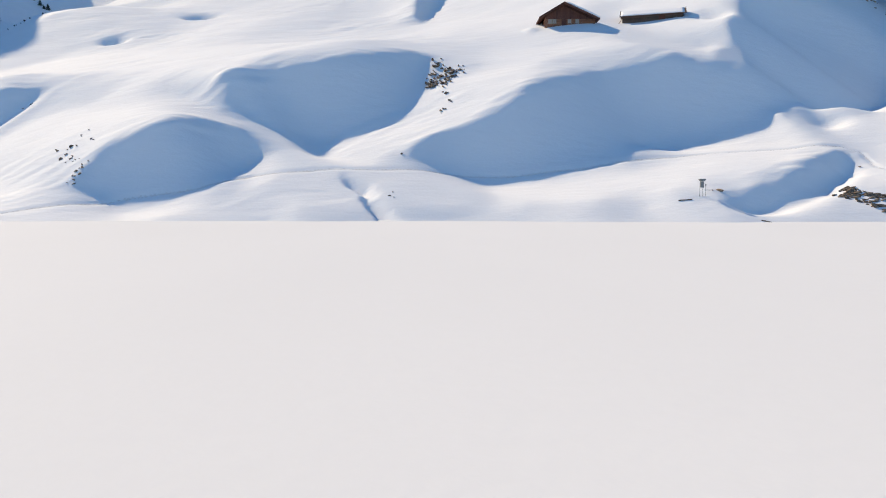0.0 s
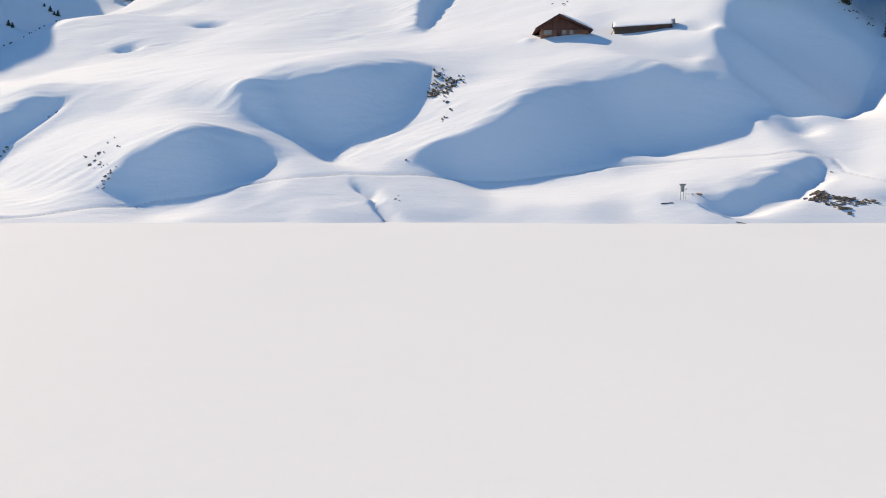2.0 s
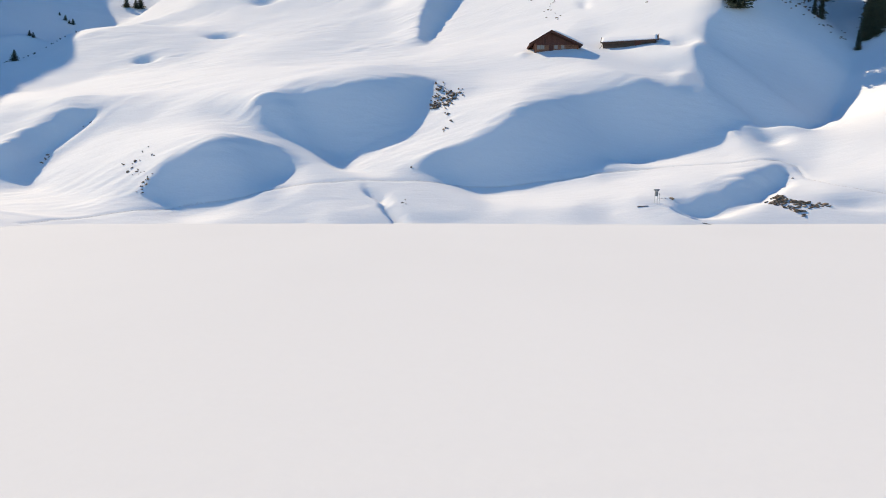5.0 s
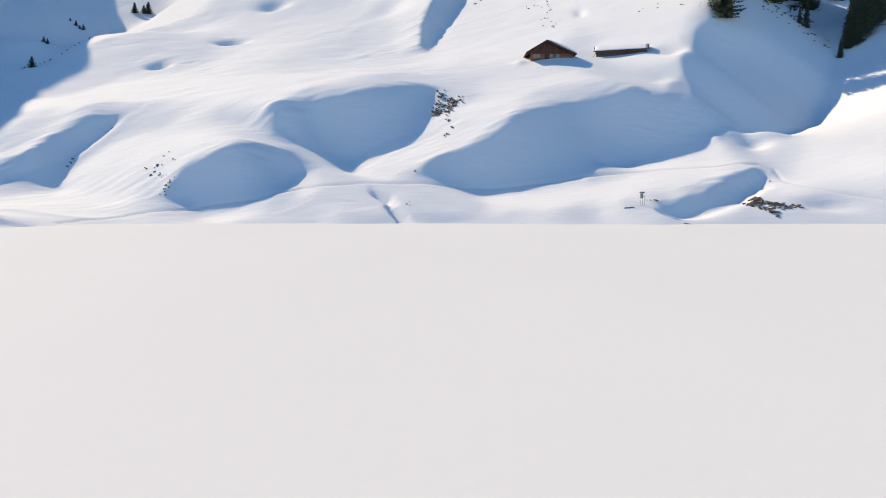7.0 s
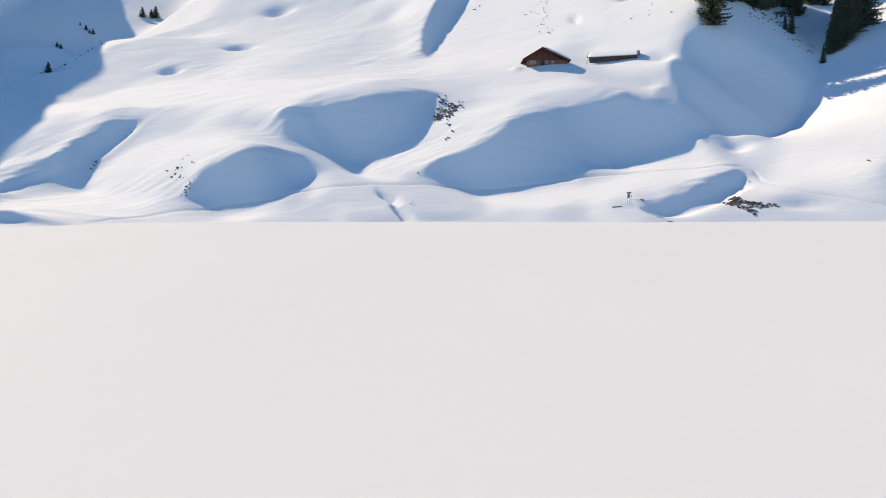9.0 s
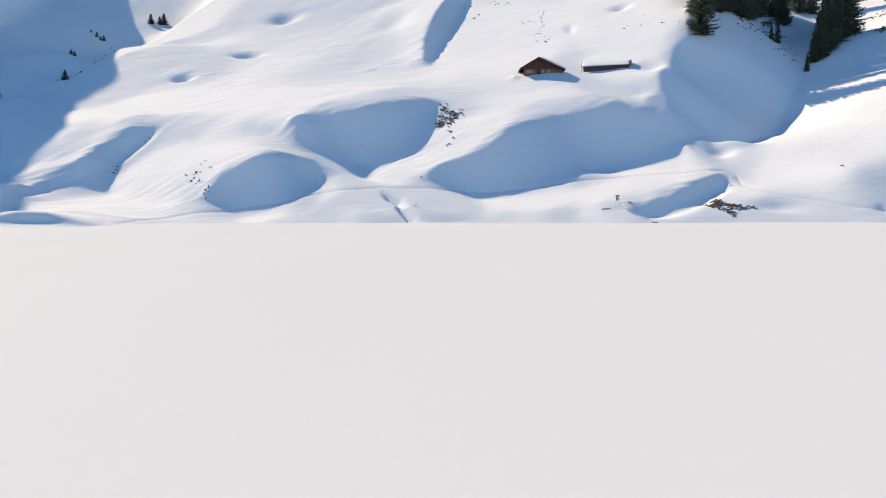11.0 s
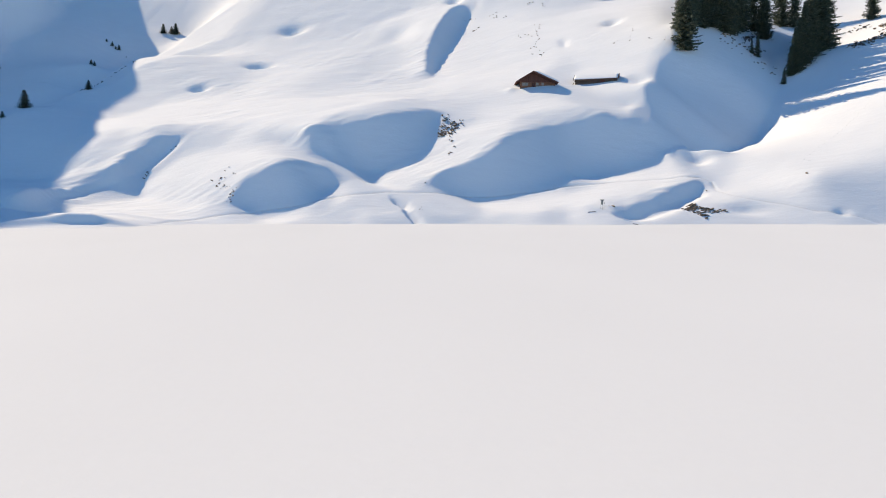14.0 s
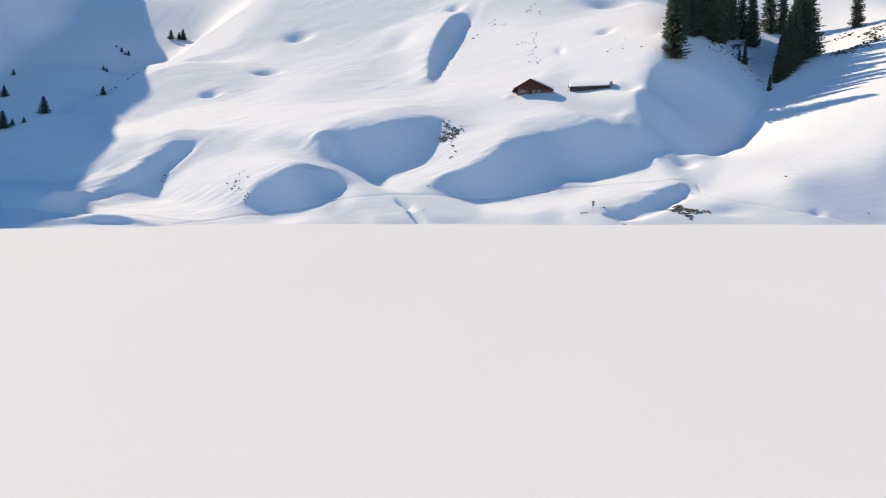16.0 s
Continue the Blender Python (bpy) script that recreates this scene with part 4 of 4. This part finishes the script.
TALL = [spruce(1, 18, 4.5, 0.03, 1.3), spruce(2, 18, 5.0, 0.01, 1.6), spruce(3, 18, 4.1, 0.02, 1.2)]
SMALL = [spruce(4, 4, 1.7, 0.04, 1.8), spruce(5, 4, 1.9, 0.02, 2.4)]
for t in TALL:
    tagged(t, "tall dark green spruce rising from deep snow", "tree", "spruces above the side valley")
for t in SMALL:
    tagged(t, "small dark spruce alone on a shaded slope", "tree", "small spruces on the far slope")
USED = set()


def plant(kinds, i, x, y, tall, of, turn, label="", slim=1.0):
    base = kinds[i % len(kinds)]
    s = tall / of
    m = Matrix.Translation((x, y, ground_at(x, y) - 0.1)) @ Matrix.Rotation(turn, 4, "Z") @ Matrix.Diagonal((s * slim, s * slim, s, 1))
    if base.name in USED:
        base = copy_thing(base, m)
    else:
        USED.add(base.name)
        base.matrix_basis = m
    if label:
        base["label"] = label


GROVE = ((62.4, 67.4, 23), (74.1, 83.9, 21), (79.5, 84.4, 19), (78.5, 88.8, 22), (70.2, 82.4, 21), (85.0, 90.0, 20), (90.7, 100.5, 22), (96.7, 97.1, 17), (95.0, 101.1, 20), (68.0, 80.5, 22), (74.5, 92.0, 22), (82.5, 94.0, 22),
         (87.5, 97.0, 21), (85.0, 103.0, 23), (78.5, 99.0, 23), (92.0, 107.0, 22), (119.2, 133.9, 24), (123.4, 132.5, 23), (142.4, 117.9, 17), (99.5, 104.0, 18), (72.0, 81.5, 21), (76.5, 84.8, 21), (81.5, 86.0, 19), (67.3, 77.0, 22), (88.0, 93.5, 20), (63.4, 74.2, 16), (65.6, 75.9, 19))
for i, (x, y, tall) in enumerate(GROVE):
    plant(TALL, i, x, y, tall, 18, i * 1.9, slim=0.72)
for i, (x, y, tall) in enumerate(((112.0, 91.0, 21), (105.5, 81.2, 20), (100.1, 76.5, 16), (95.3, 72.5, 12.5), (97.7, 74.3, 15), (93.9, 71.6, 10.5), (108.0, 88.0, 20), (102.5, 80.5, 18), (98.0, 75.5, 13))):
    plant(TALL, 1, x, y, tall, 18, i * 2.4 + 0.4, slim=1.0)
plant(TALL, 1, 92.5, 70.8, 7, 18, 0.7, "young spruce at the foot of a dark tree group")
plant(TALL, 1, 89.6, 68.2, 3.8, 18, 1.9, "young spruce at the foot of a dark tree group")
plant(TALL, 2, 86.9, 78.7, 6.2, 18, 2.7, "young spruce alone on a shaded snow slope")
plant(TALL, 0, 85.4, 79.1, 3.4, 18, 1.1, "young spruce alone on a shaded snow slope")
for i, (x, y, tall) in enumerate(((-113.0, 63.5, 5.0), (-110.4, 91.5, 3.0), (-131.5, 200.0, 3.6), (-128.0, 201.0, 4.8), (-126.2, 201.0, 4.2), (-148.2, 101.2, 5.0), (-116.5, 50.8, 3.8), (-115.3, 52.8, 2.5), (-113.3, 54.5, 1.4),
                                  (-127.4, 126.5, 2.4), (-126.0, 126.0, 1.4), (-148.5, 181.0, 1.8), (-144.9, 178.5, 1.8), (-142.6, 176.8, 2.1), (-141.3, 177.0, 1.9), (-135.8, 171.5, 0.9), (-157.7, 121.8, 1.9))):
    plant(SMALL, i, x, y, tall, 4, i * 2.3)


def shrub(x, y, tall, seed, label):
    """Bare twigs forking from one foot."""
    rng = random.Random(seed)
    bm = bmesh.new()
    for k in range(16):
        a, lean = rng.uniform(0, 6.3), rng.uniform(0.15, 0.7)
        tip = Vector((math.cos(a) * lean, math.sin(a) * lean, 1)) * tall * rng.uniform(0.5, 1)
        rod(bm, (0, 0, -0.2), tip * 0.55, 0.03, 0.018, 5)
        for _ in range(4):
            d = Vector((rng.gauss(0, 0.3), rng.gauss(0, 0.3), rng.uniform(0.2, 0.5))) * tall
            rod(bm, tip * 0.55, tip * 0.55 + d, 0.016, 0.006, 4)
    me = bpy.data.meshes.new("shrub")
    bm.to_mesh(me)
    bm.free()
    me.materials.append(BARK)
    ob = new("shrub", me)
    ob.location = (x, y, ground_at(x, y))
    return tagged(ob, label, "shrub")


for i, (x, y, tall) in enumerate(((128.6, 117.0, 4.0), (126.5, 113.0, 3.2), (123.0, 106.0, 2.6), (96.0, 97.5, 2.4), (99.5, 98.0, 2.0), (94.0, 95.0, 2.2), (90.0, 90.0, 1.8), (112.5, 75.0, 1.2), (88.5, 88.0, 2.2), (86.5, 86.0, 1.8))):
    shrub(x, y, tall, 30 + i, "bare leafless bush standing in snow")
RIDGE_RNG = random.Random(77)
for i in range(20):
    # added loose clumps of low twigs draw the western crest's dark shade-and-rock line
    u = (i // 5 + RIDGE_RNG.gauss(0.4, 0.22)) / 4
    shrub(-113.3 + 6.0 * u + RIDGE_RNG.gauss(0, 0.15), 91.0 + 28.0 * u, RIDGE_RNG.uniform(0.2, 0.5), 50 + i, "added low dark twigs drawing the shade and rock line of a snowy ridge")
for i, (x, y, tall) in enumerate(((113.5, 74.6, 0.9), (116.5, 73.6, 1.1), (119.0, 73.2, 1.3), (121.8, 79.0, 1.0), (124.5, 77.5, 1.4), (131.0, 89.0, 1.2), (137.0, 103.0, 1.5), (141.5, 107.0, 1.4))):
    shrub(x, y, tall, 80 + i, "bare brown scrub among rocks")


# ---- trodden trail ----
def trail(name, line, seed, label, gap=0.36):
    """Footprints: low broken rims of snow on either side of each step."""
    rng = random.Random(seed)
    bm = bmesh.new()
    side = 1
    for (ax, ay), (bx, by) in zip(line, line[1:]):
        n = max(1, int(math.hypot(bx - ax, by - ay) / gap))
        for k in range(n):
            u = (k + rng.uniform(0.2, 0.8)) / n
            side = -side
            dx, dy = (bx - ax) / (n * gap), (by - ay) / (n * gap)
            x, y = ax + (bx - ax) * u - dy * 0.14 * side, ay + (by - ay) * u + dx * 0.14 * side
            z = ground_at(x, y)
            for _ in range(2):
                made = bmesh.ops.create_icosphere(bm, subdivisions=1, radius=1.0)["verts"]
                m = Matrix.LocRotScale((x + rng.gauss(0, 0.1), y + rng.gauss(0, 0.1), z + 0.01), Euler((0, 0, rng.uniform(0, 6.3))), (rng.uniform(0.05, 0.11), rng.uniform(0.04, 0.08), rng.uniform(0.03, 0.06)))
                bmesh.ops.transform(bm, matrix=m, verts=made)
    ob = part(name, bm, SNOW)
    return tagged(ob, label, "trail", kind="stuff")


trail("animal_track", ((71.2, 17.4), (70.8, 19.9), (75.5, 23.2), (80.9, 27.1), (91.9, 35.9), (97.0, 40.0)), 5, "faint line of tracks climbing a snow slope", 0.9)


# ---- footprints along the path ----
# packed snow, greyed so that the shade inside the steps is in its colour
SHADED_STEPS = mottled("shaded_packed_snow", [(0.3, (0.64, 0.62, 0.60)), (0.8, (0.74, 0.73, 0.72))], 2.0, 0.9, 0.4)


def footprints():
    """Trodden steps left and right of the path's line."""
    rng = random.Random(61)
    spots, side = [], 1
    for (ax, ay), (bx, by) in zip(FOOTPATH, FOOTPATH[1:]):
        long = math.hypot(bx - ax, by - ay)
        dx, dy = (bx - ax) / long, (by - ay) / long
        for k in range(int(long / 0.21)):
            side = -side
            if rng.random() < 0.04:
                continue
            u = k * 0.21 + rng.uniform(0, 0.1)
            off = side * rng.uniform(0.02, 0.09)
            spots.append((ax + dx * u - dy * off, ay + dy * u + dx * off, math.atan2(dy, dx) + rng.gauss(0, 0.2), rng.uniform(0.12, 0.17)))
    verts, faces = [], []
    for x, y, turn, size in spots:
        i = len(verts)
        for k in range(8):
            a = k * math.pi / 4
            u, v = math.cos(a) * size, math.sin(a) * size * 0.62
            verts.append((x + u * math.cos(turn) - v * math.sin(turn), y + u * math.sin(turn) + v * math.cos(turn)))
        faces.append(tuple(range(i, i + 8)))
    p = np.array(verts)
    h = land(p[:, 0], p[:, 1])
    h = h + roughness(p[:, 0], p[:, 1]) * fade(0.1, 2.0, h) - trench(p[:, 0], p[:, 1]) + 0.035
    me = bpy.data.meshes.new("footprints")
    me.from_pydata(np.c_[p, h].tolist(), [], faces)
    me.materials.append(SHADED_STEPS)
    return tagged(new("footprints", me), "trodden line of footprints across a snowy terrace", "footprints", kind="stuff")


footprints()


# ---- a pole beside the shed ----
def leaning_pole():
    x, y = 30.7, 56.6
    bm = bmesh.new()
    rod(bm, (-0.15, 0, -0.4), (1.0, 0.1, 1.5), 0.05, 0.035, 7)
    me = bpy.data.meshes.new("leaning_pole")
    bm.to_mesh(me)
    bm.free()
    me.materials.append(GREY_LOGS)
    ob = new("leaning_pole", me)
    ob.location = (x, y, ground_at(x, y))
    return tagged(ob, "weathered pole leaning in the snow by a shed", "pole")


leaning_pole()
